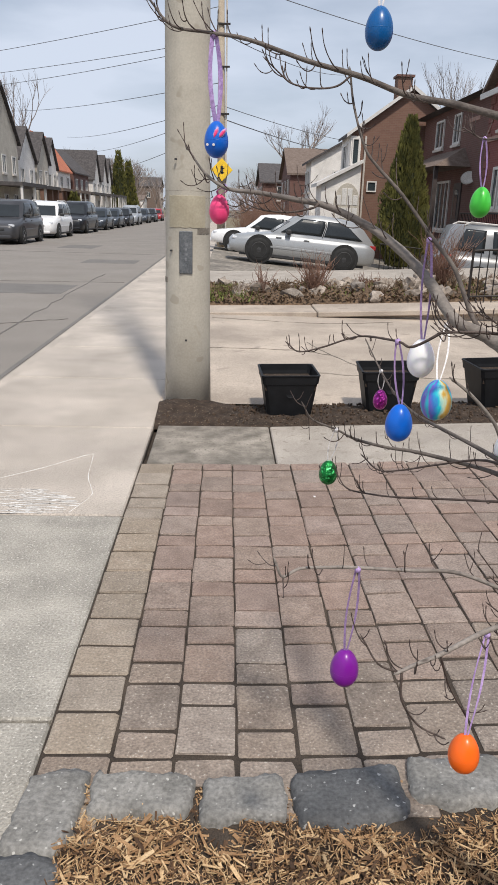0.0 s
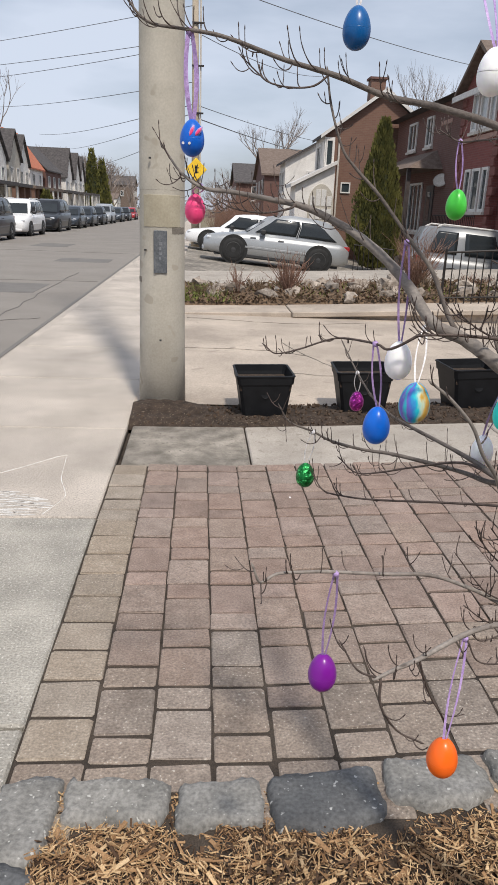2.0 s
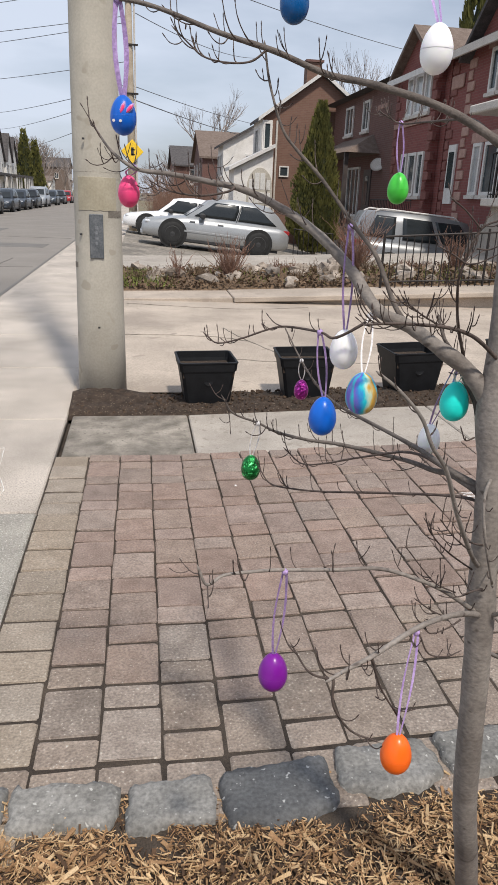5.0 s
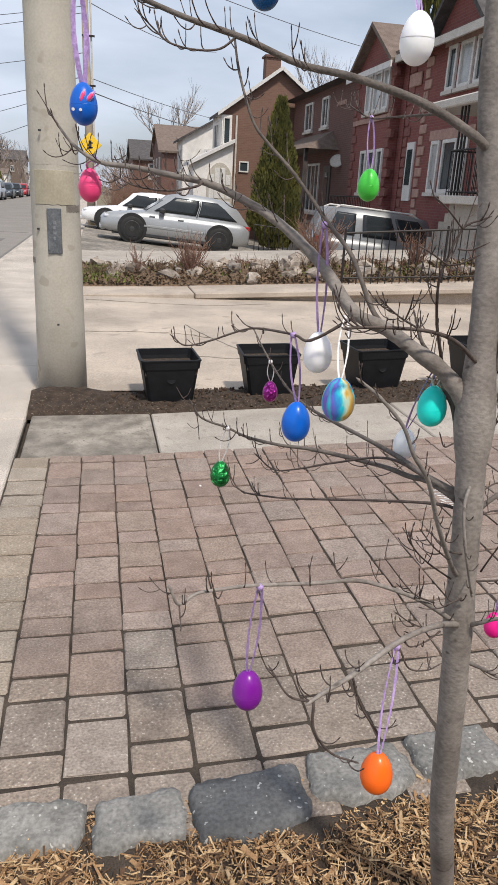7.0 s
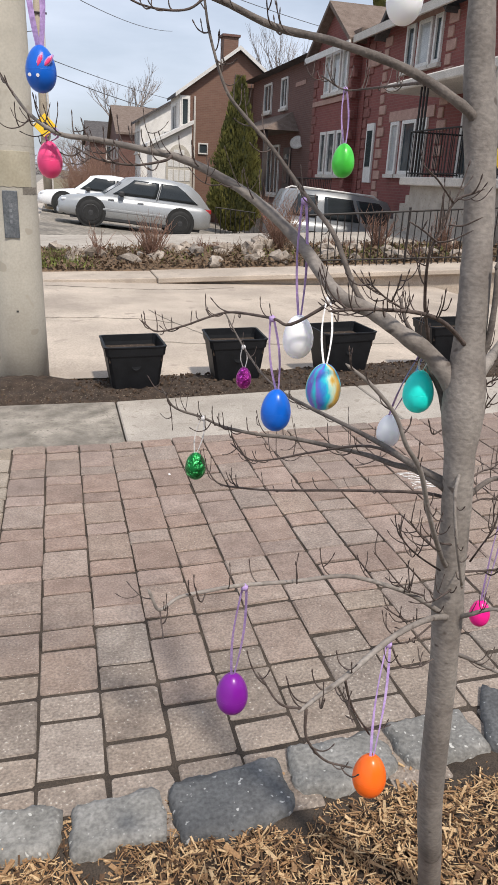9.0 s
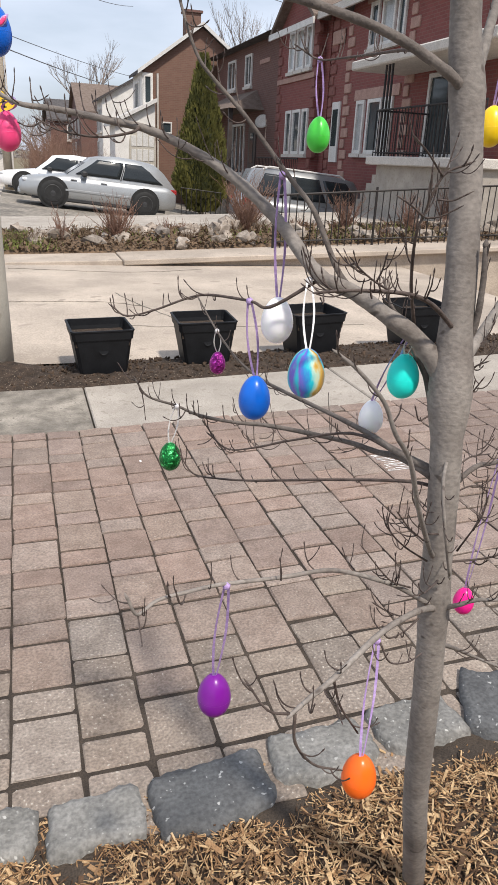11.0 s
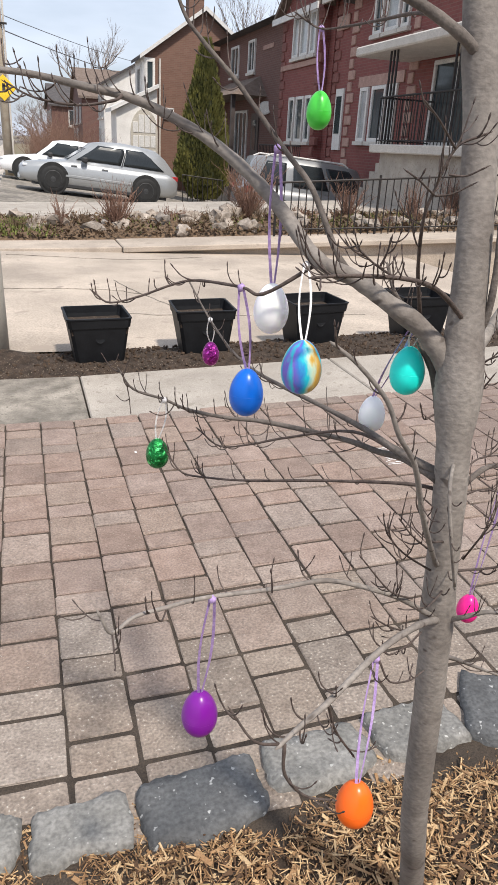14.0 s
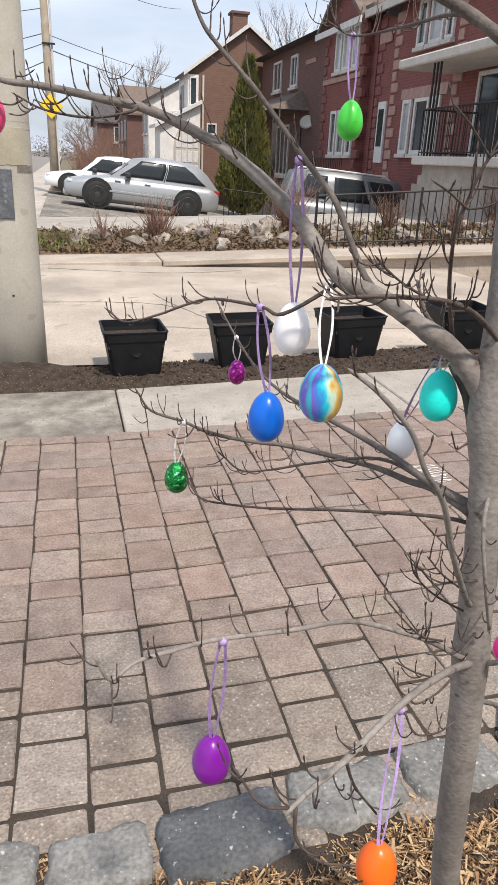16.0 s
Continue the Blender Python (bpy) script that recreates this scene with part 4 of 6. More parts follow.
limb([(0.035, 1.527, 0.915), (0.04, 1.53, 0.87), (0.07, 1.54, 0.82), (0.11, 1.55, 0.79)], 0.0022, 0.0013, 3, length=0.04)
limb([(0.10, 1.57, 0.915), (0.13, 1.60, 0.84), (0.17, 1.62, 0.77)], 0.002, 0.0013, 3, length=0.04)
limb([(0.365, 1.752, 0.845), (0.372, 1.72, 0.872), (0.39, 1.70, 0.892), (0.42, 1.68, 0.902), (0.55, 1.64, 0.93)], 0.0046, 0.002, 6, thin=False)
limb([(0.38, 1.772, 0.765), (0.45, 1.81, 0.71), (0.52, 1.84, 0.655), (0.69, 1.92, 0.52)], 0.0045, 0.0022, 4, thin=False)
limb([(0.345, 1.76, 1.04), (0.42, 1.80, 1.06), (0.51, 1.85, 1.045), (0.66, 1.92, 1.08)], 0.0052, 0.002, 9, thin=False)
limb([(0.34, 1.775, 1.20), (0.38, 1.81, 1.235), (0.43, 1.85, 1.258), (0.52, 1.92, 1.31), (0.66, 2.0, 1.42)], 0.0135, 0.004, 8, thin=False)
limb([(0.33, 1.745, 1.10), (0.305, 1.71, 1.09), (0.298, 1.69, 1.06), (0.31, 1.69, 1.01), (0.345, 1.715, 0.93)], 0.0026, 0.0022, 4, thin=False, length=0.035)
limb([(0.326, 1.79, 1.162), (0.318, 1.81, 1.207), (0.297, 1.82, 1.245), (0.286, 1.83, 1.274), (0.266, 1.84, 1.301), (0.258, 1.85, 1.33)], 0.0062, 0.002, 6, thin=False, length=0.05, start=0.4)
limb([(0.34, 1.84, 1.565), (0.365, 1.865, 1.60), (0.40, 1.905, 1.66), (0.46, 1.97, 1.76), (0.54, 2.04, 1.82), (0.62, 2.1, 1.86)], 0.0095, 0.003, 5, thin=False)
limb([(0.30, 1.83, 1.592), (0.315, 1.95, 1.628), (0.335, 2.10, 1.642), (0.345, 2.25, 1.652), (0.325, 2.32, 1.655), (0.29, 2.34, 1.675)], 0.0032, 0.0014, 12, length=0.05)
limb([(0.325, 1.875, 1.80), (0.25, 1.86, 1.86), (0.15, 1.85, 1.89), (0.02, 1.94, 1.90), (-0.1, 1.98, 1.93)], 0.006, 0.002, 6, thin=False)
limb([(0.34, 1.785, 1.245), (0.352, 1.765, 1.28), (0.353, 1.762, 1.34), (0.35, 1.765, 1.39)], 0.006, 0.0035, 2, thin=False, length=0.03)
limb([(0.348, 1.752, 0.93), (0.42, 1.72, 0.95), (0.47, 1.70, 0.99)], 0.0022, 0.0012, 9, length=0.045, start=0.2)
limb([(0.345, 1.75, 0.98), (0.28, 1.70, 1.02), (0.25, 1.68, 1.07)], 0.002, 0.0012, 3, length=0.04, start=0.2)
limb([(0.355, 1.752, 0.90), (0.31, 1.70, 0.93), (0.27, 1.66, 0.95)], 0.002, 0.0012, 3, length=0.04, start=0.2)

limb([(-0.020, 1.93, 1.703), (-0.044, 1.93, 1.685), (-0.078, 1.93, 1.681), (-0.112, 1.93, 1.686), (-0.13, 1.93, 1.698), (-0.153, 1.93, 1.717)], 0.0019, 0.001, 6, length=0.045)
limb([(-0.050, 2.022, 1.514), (-0.064, 2.01, 1.506), (-0.109, 2.00, 1.498), (-0.157, 2.00, 1.503), (-0.185, 2.00, 1.515)], 0.0024, 0.001, 7, length=0.045)

# slim shoots round the trunk
limb([(0.283, 1.80, 1.281), (0.247, 1.76, 1.342), (0.221, 1.72, 1.402), (0.223, 1.71, 1.432), (0.234, 1.70, 1.472), (0.256, 1.69, 1.485)], 0.0026, 0.0012, 6, length=0.045)
limb([(0.233, 1.70, 1.472), (0.20, 1.68, 1.494), (0.173, 1.66, 1.506)], 0.0013, 0.0009, 1, length=0.03)
limb([(0.223, 1.71, 1.427), (0.194, 1.69, 1.44), (0.174, 1.68, 1.448)], 0.0013, 0.0009, 1, length=0.03)
limb([(0.224, 1.71, 1.426), (0.237, 1.70, 1.429), (0.25, 1.69, 1.438)], 0.0013, 0.0009, 0)
limb([(0.231, 1.70, 1.447), (0.244, 1.69, 1.447), (0.254, 1.68, 1.454)], 0.0013, 0.0009, 0)
limb([(0.236, 1.79, 1.329), (0.198, 1.77, 1.347), (0.173, 1.76, 1.363), (0.158, 1.75, 1.374)], 0.0017, 0.001, 4, length=0.04)
limb([(0.203, 1.77, 1.344), (0.199, 1.75, 1.362), (0.197, 1.74, 1.378)], 0.0014, 0.001, 2, length=0.04)
limb([(0.366, 1.77, 1.079), (0.396, 1.78, 1.088), (0.44, 1.80, 1.08)], 0.0015, 0.001, 3, length=0.045)
limb([(0.363, 1.76, 1.042), (0.39, 1.76, 1.05), (0.429, 1.77, 1.038)], 0.0015, 0.001, 3, length=0.045)
limb([(0.377, 1.75, 0.948), (0.378, 1.73, 0.987), (0.385, 1.72, 1.018), (0.39, 1.72, 1.043)], 0.0016, 0.001, 5, length=0.05)
limb([(0.309, 1.74, 0.98), (0.27, 1.72, 1.015), (0.237, 1.70, 1.052)], 0.0015, 0.001, 4, length=0.045)
limb([(0.32, 1.74, 0.944), (0.26, 1.71, 0.993), (0.224, 1.69, 1.03), (0.209, 1.68, 1.057)], 0.0016, 0.001, 4, length=0.045)
limb([(0.292, 1.73, 0.909), (0.252, 1.71, 0.936), (0.227, 1.70, 0.96), (0.179, 1.68, 1.019)], 0.0015, 0.001, 3, length=0.04)
limb([(0.298, 1.70, 0.886), (0.267, 1.69, 0.89), (0.232, 1.68, 0.91), (0.201, 1.67, 0.936)], 0.0015, 0.001, 3, length=0.04)
limb([(0.287, 1.69, 0.884), (0.255, 1.67, 0.883), (0.226, 1.66, 0.883), (0.206, 1.65, 0.903)], 0.0015, 0.001, 2, length=0.035)
limb([(0.193, 1.63, 0.905), (0.212, 1.63, 0.869), (0.247, 1.64, 0.855), (0.269, 1.65, 0.854)], 0.0015, 0.001, 2, length=0.035)
limb([(0.367, 1.78, 1.165), (0.371, 1.77, 1.191), (0.375, 1.76, 1.211)], 0.0019, 0.001, 3, length=0.035)
limb([(0.361, 1.78, 1.211), (0.369, 1.77, 1.229), (0.375, 1.76, 1.237)], 0.0019, 0.001, 2, length=0.04)
limb([(0.305, 1.77, 1.16), (0.286, 1.76, 1.159), (0.272, 1.75, 1.18)], 0.0014, 0.001, 1, length=0.025)

# ---- hanging eggs ----
def ribbon(a, b, w, sway):
    """A flat band with a little thickness that sags sideways between two points."""
    a, b = Vector(a), Vector(b)
    bm = bmesh.new()
    ring = []
    for k in range(9):
        t = k / 8
        p = a.lerp(b, t) + Vector((math.sin(t * math.pi) * sway, math.sin(t * math.pi) * sway * 0.4, 0))
        turn = 0.6 * math.sin(t * 4 + sway * 200)
        u = Vector((math.cos(turn), math.sin(turn), 0)) * w
        n = Vector((-math.sin(turn), math.cos(turn), 0)) * 0.0003
        ring.append([bm.verts.new(p + u + n), bm.verts.new(p - u + n), bm.verts.new(p - u - n), bm.verts.new(p + u - n)])
    for r, s in zip(ring, ring[1:]):
        for k in range(4):
            bm.faces.new((r[k], r[(k + 1) % 4], s[(k + 1) % 4], s[k]))
    bm.faces.new(ring[0])
    bm.faces.new(ring[-1])
    return bm


def egg(label, at, height, material, tie, band="rib_purple", wide=0.0017, lean=0.0, seam=True, fat=0.345, loose=True):
    ob = thing("hanging_egg", label, "egg", "eggs hung in the tree", at=at)
    prof = []
    for k in range(25):
        a = math.pi * k / 24
        z = -math.cos(a)
        r = math.sin(a) * (1 - 0.13 * z)
        prof.append((max(r * height * fat, 0.0002), z * height / 2))
    shell = part("shell", lathe(bmesh.new(), prof, 40), M[material], ob, smooth=True)
    shell.rotation_euler = (radians(lean), radians(lean * 0.7), radians(37 * len(label)))
    if seam:
        z = -0.02 * height
        r = height * fat * 1.004
        part("seam", lathe(bmesh.new(), [(r - 0.0006, z - 0.0006), (r, z - 0.0004), (r, z + 0.0004), (r - 0.0006, z + 0.0006)], 40), M[material], ob, smooth=True).rotation_euler = shell.rotation_euler
    t = Vector(tie) - Vector(at)
    top = Vector((0, 0, height * 0.485))
    for s in (-1, 1):
        part("ribbon", ribbon(top + Vector((s * 0.002, 0, 0)), t + Vector((s * 0.0025, 0, 0)), wide, s * 0.006), M[band], ob, "thin hanging ribbon")
    part("knot", lathe(bmesh.new(), [(0.0008, -0.005), (0.005, -0.002), (0.005, 0.003), (0.0008, 0.006)], 8), M[band], ob, "ribbon knot", smooth=True, at=t)
    return ob


bunny = egg("bright blue plastic egg with a printed bunny face", (-0.229, 1.97, 1.607), 0.056, "e_bunny", (-0.234, 1.972, 1.758), wide=0.0036)
for dx, a in ((0.003, 22), (0.0135, 40)):
    b = lathe(bmesh.new(), [(0.0008, -0.011), (0.0036, -0.003), (0.0036, 0.004), (0.0008, 0.0105)], 12)
    part("printed_ear", b, M["rib_purple"], bunny, "white and pink printed rabbit ear", smooth=True).matrix_basis = pose(dx - 0.004, -0.0165, 0.008, -4, a, 0) @ Matrix.Diagonal((1, 0.55, 1, 1))
    b = lathe(bmesh.new(), [(0.0006, -0.007), (0.0022, -0.002), (0.0022, 0.003), (0.0006, 0.007)], 10)
    part("ear_lining", b, M["e_pink"], bunny, "pink ear lining", smooth=True).matrix_basis = pose(dx - 0.004, -0.0181, 0.008, -4, a, 0) @ Matrix.Diagonal((1, 0.5, 1, 1))
for dx in (-0.013, -0.003):
    part("printed_eye", lathe(bmesh.new(), [(0.0021, 0), (0.0021, 0.002)], 12), M["rib_white"], bunny, "white printed eye").matrix_basis = pose(dx - 0.001, -0.0178, -0.009, 90, 0, 0)
egg("small bright pink plastic egg near a branch tip", (-0.224, 2.07, 1.50), 0.052, "e_pink", (-0.215, 2.045, 1.537), seam=True)
egg("apple green plastic egg on a high twig", (0.335, 2.32, 1.529), 0.064, "e_green", (0.328, 2.322, 1.655))
egg("large milky white egg under a forked branch", (0.122, 1.90, 1.270), 0.066, "e_white", (0.112, 1.885, 1.462), wide=0.0018, seam=False)
egg("hand-painted egg with turquoise, violet and gold stripes", (0.108, 1.745, 1.238), 0.0625, "e_stripe", (0.14, 1.835, 1.335), band="rib_white", wide=0.0013, fat=0.365, seam=False)
egg("royal blue plastic egg under a thin branch", (0.099, 1.915, 1.151), 0.068, "e_royal", (0.08, 1.90, 1.297))
egg("small magenta foil egg tied with white string", (0.179, 2.425, 1.06), 0.051, "e_pfoil", (0.172, 2.41, 1.135), band="rib_white", wide=0.0012, seam=False)
egg("small green glitter egg on a low twig", (0.009, 2.10, 0.986), 0.053, "e_gfoil", (0.02, 2.10, 1.078), band="rib_white", wide=0.0013, seam=False, fat=0.36)
egg("violet plastic egg on a long lilac ribbon", (-0.002, 1.724, 0.781), 0.068, "e_purple", (-0.002, 1.684, 0.985), wide=0.0017)
egg("orange plastic egg low over the mulch", (0.160, 1.583, 0.733), 0.066, "e_orange", (0.190, 1.633, 0.905), wide=0.0017)
egg("deep blue plastic egg hanging highest", (0.013, 1.92, 1.763), 0.060, "e_navy", (0.022, 1.94, 1.898), band="rib_white")
egg("white plastic egg high beside the trunk", (0.153, 1.72, 1.678), 0.057, "e_white", (0.15, 1.845, 1.888))
egg("turquoise plastic egg by the trunk fork", (0.288, 1.82, 1.204), 0.065, "e_teal", (0.275, 1.79, 1.272), band="rib_white", wide=0.0014)
spotted = egg("small white egg with a dark dot behind a branch", (0.296, 1.915, 1.108), 0.056, "e_white", (0.275, 1.80, 1.268), seam=False)
egg("hot pink plastic egg behind the trunk", (0.525, 1.90, 0.735), 0.055, "e_hot", (0.50, 1.845, 1.045))
egg("yellow plastic egg on a high branch", (0.56, 2.10, 1.55), 0.066, "e_yellow", (0.55, 2.045, 1.822))

# ---- houses ----
def window(parent, face, at, a0, a1, z0, z1, pane="pane", bars=0, frame_w=0.09, sill=True):
    """A framed window in a wall that faces west (plane x = at) or south (plane y = at)."""
    def bar(bm, p0, p1, q0, q1, d0, d1):
        if face == "west":
            return box(bm, at - d1, at - d0, p0, p1, q0, q1)
        if face == "east":
            return box(bm, at + d0, at + d1, p0, p1, q0, q1)
        return box(bm, p0, p1, at - d1, at - d0, q0, q1)
    w = part("window", bar(bmesh.new(), a0, a1, z0, z0 + frame_w, -0.04, 0.06), M["trim"], parent, "white framed window")
    for p0, p1, q0, q1 in ((a0, a0 + frame_w, z0 + frame_w, z1), (a1 - frame_w, a1, z0 + frame_w, z1), (a0 + frame_w, a1 - frame_w, z1 - frame_w, z1)):
        part("frame_bar", bar(bmesh.new(), p0, p1, q0, q1, -0.04, 0.06), M["trim"], w)
    for k in range(bars):
        c = a0 + (a1 - a0) * (k + 1) / (bars + 1)
        part("glazing_bar", bar(bmesh.new(), c - 0.03, c + 0.03, z0 + frame_w, z1 - frame_w, -0.03, 0.04), M["trim"], w)
    part("pane", bar(bmesh.new(), a0 + frame_w, a1 - frame_w, z0 + frame_w, z1 - frame_w, -0.02, 0.012), M[pane], w, "reflecting glass pane")
    if sill:
        part("sill", bar(bmesh.new(), a0 - 0.06, a1 + 0.06, z0 - 0.10, z0 - 0.003, -0.02, 0.12), M["soffit"], w, "pale stone sill")
    return w


def gable_y(bm, x0, x1, y0, y1, z0, z1, t=0.14, over=0.25):
    """A pitched roof whose ridge runs along x, with slabs of thickness t."""
    m = (y0 + y1) / 2
    s = (z1 - z0) / (m - y0)
    for ya, yb in ((y0 - over, m), (y1 + over, m)):
        za = z0 - s * over
        vs = [bm.verts.new(p) for p in ((x0 - over, ya, za), (x1, ya, za), (x1, yb, z1), (x0 - over, yb, z1), (x0 - over, ya, za + t), (x1, ya, za + t), (x1, yb, z1 + t), (x0 - over, yb, z1 + t))]
        for q in ((0, 1, 2, 3), (4, 7, 6, 5), (0, 4, 5, 1), (1, 5, 6, 2), (2, 6, 7, 3), (3, 7, 4, 0)):
            bm.faces.new([vs[i] for i in q])
    return bm


def gable_x(bm, x0, x1, y0, y1, z0, z1, t=0.14, over=0.25):
    gable_y(bm, y0, y1, x0, x1, z0, z1, t, over)
    for v in bm.verts:
        v.co = Vector((v.co.y, v.co.x, v.co.z))
    return bm


def prism(bm, face, at, depth, a0, a1, z0, z1):
    m = (a0 + a1) / 2
    tri = []
    for d in (0, depth):
        for a, z in ((a0, z0), (a1, z0), (m, z1)):
            tri.append(bm.verts.new((at + d, a, z) if face == "west" else (a, at + d, z)))
    for q in ((0, 1, 2), (3, 5, 4), (0, 3, 4, 1), (1, 4, 5, 2), (2, 5, 3, 0)):
        bm.faces.new([tri[i] for i in q])
    return bm


def quoins(parent, x, y, z0, z1, material="quoin"):
    k, z = 0, z0
    while z < z1 - 0.2:
        l = 0.42 if k % 2 else 0.24
        part("quoin", boxed(x - 0.03, x + 0.1, y - l, y + 0.02, z, z + 0.24, bevel=0.015), M[material], parent)
        z, k = z + 0.29, k + 1


def rail(parent, x0, y0, x1, y1, z, h, step=0.13):
    """An iron railing between two points, its foot at z."""
    r = part("railing", tube(bmesh.new(), [(x0, y0, z + h), (x1, y1, z + h)], [0.02, 0.02], 6), M["iron"], parent, "black iron railing")
    part("low_rail", tube(bmesh.new(), [(x0, y0, z + 0.08), (x1, y1, z + 0.08)], [0.014, 0.014], 6), M["iron"], r)
    n = int(math.hypot(x1 - x0, y1 - y0) / step)
    for k in range(n + 1):
        t = k / n
        x, y = x0 + (x1 - x0) * t, y0 + (y1 - y0) * t
        part("baluster", tube(bmesh.new(), [(x, y, z), (x, y, z + h)], [0.011, 0.011], 5), M["iron"], r)
    return r


# red brick house with the flat porch canopy
h1 = thing("brick_house", "red brick house with stone quoins and a flat porch canopy", "house", "houses along the street")
part("wall", boxed(9, 18, 13.5, 22.9, -1.7, 5.5), M["brick_c"], h1)
part("gable", prism(bmesh.new(), "west", 8.99, 0.4, 18.1, 21.6, 5.5, 7.0), M["brick_c"], h1, "brick front gable")
part("roof", gable_y(bmesh.new(), 8.9, 18, 18.1, 21.6, 5.5, 7.0), M["roof"], h1, "dark shingle gable roof")
b = bmesh.new()
vs = [b.verts.new(p) for p in ((8.6, 13.0, 5.5), (8.6, 23.2, 5.5), (13.5, 23.2, 7.6), (13.5, 13.0, 7.6), (8.6, 13.0, 5.65), (8.6, 23.2, 5.65), (13.5, 23.2, 7.75), (13.5, 13.0, 7.75))]
for q in ((0, 1, 2, 3), (4, 7, 6, 5), (0, 4, 5, 1), (1, 5, 6, 2), (2, 6, 7, 3), (3, 7, 4, 0)):
    b.faces.new([vs[i] for i in q])
part("roof", b, M["roof"], h1, "dark shingle main roof")
for y0, y1, p in ((18.48, 18.88, "pane"), (19.02, 19.74, "pane_curtain"), (19.92, 20.42, "pane")):
    window(h1, "west", 9, y0, y1, 4.36, 5.44, p)
for y0, y1, p in ((18.68, 19.12, "pane_curtain"), (19.28, 20.1, "pane"), (20.3, 20.82, "pane_curtain")):
    window(h1, "west", 9, y0, y1, 1.80, 3.15, p)
window(h1, "west", 9, 15.0, 17.0, 1.72, 3.5, "pane", 1)
part("lintel", boxed(8.96, 9.05, 18.4, 21.0, 3.16, 3.42), M["quoin"], h1, "pale stone lintel")
part("lintel", boxed(8.96, 9.05, 18.3, 20.7, 5.45, 5.6), M["quoin"], h1, "pale stone lintel")
d1 = part("door", boxed(8.95, 9.05, 21.95, 22.5, 1.55, 3.2), M["trim"], h1, "white side door")
part("pane", boxed(8.935, 8.955, 22.05, 22.4, 2.0, 3.0), M["pane"], d1, "glass door light")
part("panel", boxed(8.93, 8.99, 22.0, 22.82, 4.72, 5.08, bevel=0.02), M["quoin"], h1, "pale carved stone panel")
quoins(h1, 8.99, 21.75, 0.2, 5.4)
quoins(h1, 8.99, 18.2, 0.2, 5.4)
quoins(h1, 8.99, 22.88, 0.2, 5.4, "quoin_red")
part("canopy", boxed(7.55, 9.0, 12.5, 18.25, 3.56, 3.76, bevel=0.03), M["soffit"], h1, "flat pale concrete porch canopy")
part("porch_floor", boxed(7.5, 9.0, 12.5, 16.9, 1.52, 1.70, bevel=0.02), M["soffit"], h1, "concrete porch slab")
part("porch_wall", boxed(7.7, 9.0, 12.6, 16.7, -1.7, 1.519), M["slab"], h1, "grey rendered porch wall")
for y in (16.4, 16.55, 16.7, 13.9, 14.05):
    part("canopy_post", tube(bmesh.new(), [(7.7, y, 1.7), (7.7, y, 3.57)], [0.025, 0.025], 6), M["iron"], h1, "thin iron post")
rail(h1, 7.62, 12.6, 7.62, 16.8, 1.7, 0.95)
rail(h1, 7.62, 16.8, 8.95, 16.8, 1.7, 0.95)
for k in range(7):
    part("step", boxed(8.0, 9.0, 16.91 + 0.28 * k, 17.2 + 0.28 * k, -1.6, 1.5 - 0.2 * k), M["slab"], h1, "concrete step")
part("eaves_trim", boxed(8.55, 8.62, 13.0, 23.2, 5.42, 5.62), M["soffit"], h1, "pale eaves board")

# second red brick house with a bay gable
h2 = thing("brick_house", "red brick house with a pitched bay gable and tall windows", "house", "houses along the street")
part("wall", boxed(9.02, 18, 23.1, 27.2, -1.2, 5.6), M["brick_c"], h2)
part("bay", boxed(8.75, 9.01, 23.5, 27.0, -1.2, 5.6), M["brick_c"], h2, "brick bay")
part("gable", prism(bmesh.new(), "west", 8.76, 0.4, 23.5, 27.0, 5.6, 6.75), M["brick_c"], h2, "brick gable")
part("roof", gable_y(bmesh.new(), 8.7, 18, 23.5, 27.0, 5.6, 6.75), M["roof_brown"], h2, "brown shingle gable roof")
part("roof", boxed(8.7, 18, 22.95, 23.6, 5.6, 5.8), M["roof_brown"], h2, "brown shingle eave")
for y0, y1 in ((23.85, 24.35), (24.5, 25.2), (25.35, 25.9)):
    window(h2, "west", 8.75, y0, y1, 4.25, 5.45, "pane_curtain")
    window(h2, "west", 8.75, y0, y1, 1.75, 3.1, "pane")
part("band", boxed(8.70, 8.745, 23.55, 26.95, 3.95, 4.1), M["quoin"], h2, "pale stone band")
quoins(h2, 8.74, 23.75, 0.2, 5.5, "quoin_red")
quoins(h2, 8.74, 26.98, 0.2, 5.5, "quoin_red")
rail(h2, 8.1, 22.9, 8.1, 27.0, 0.6, 1.0, 0.16)
part("porch_floor", boxed(7.9, 8.749, 22.9, 27.2, -1.2, 0.6), M["slab"], h2, "raised concrete porch")
part("eaves_trim", boxed(8.42, 8.47, 23.2, 27.3, 5.32, 5.5), M["trim"], h2, "white fascia board")

# dark brick house with the hipped porch roof
h3 = thing("brick_house", "dark brick house with narrow white windows and porch roof", "house", "houses along the street")
part("wall", boxed(9, 18, 27.45, 36.5, -1.2, 5.7), M["brick_b"], h3)
b = bmesh.new()
vs = [b.verts.new(p) for p in ((8.5, 27.4, 5.7), (8.5, 36.9, 5.7), (18, 36.9, 5.7), (18, 27.4, 5.7), (12.5, 31.5, 7.4), (12.5, 33.5, 7.4))]
for q in ((0, 1, 5, 4), (1, 2, 5), (2, 3, 4, 5), (3, 0, 4), (0, 3, 2, 1)):
    b.faces.new([vs[i] for i in q])
part("roof", b, M["roof"], h3, "dark hipped shingle roof")
window(h3, "west", 9, 33.2, 34.4, 4.25, 5.4, "pane", 1)
window(h3, "west", 9, 30.9, 31.8, 4.25, 5.4, "pane", 1)
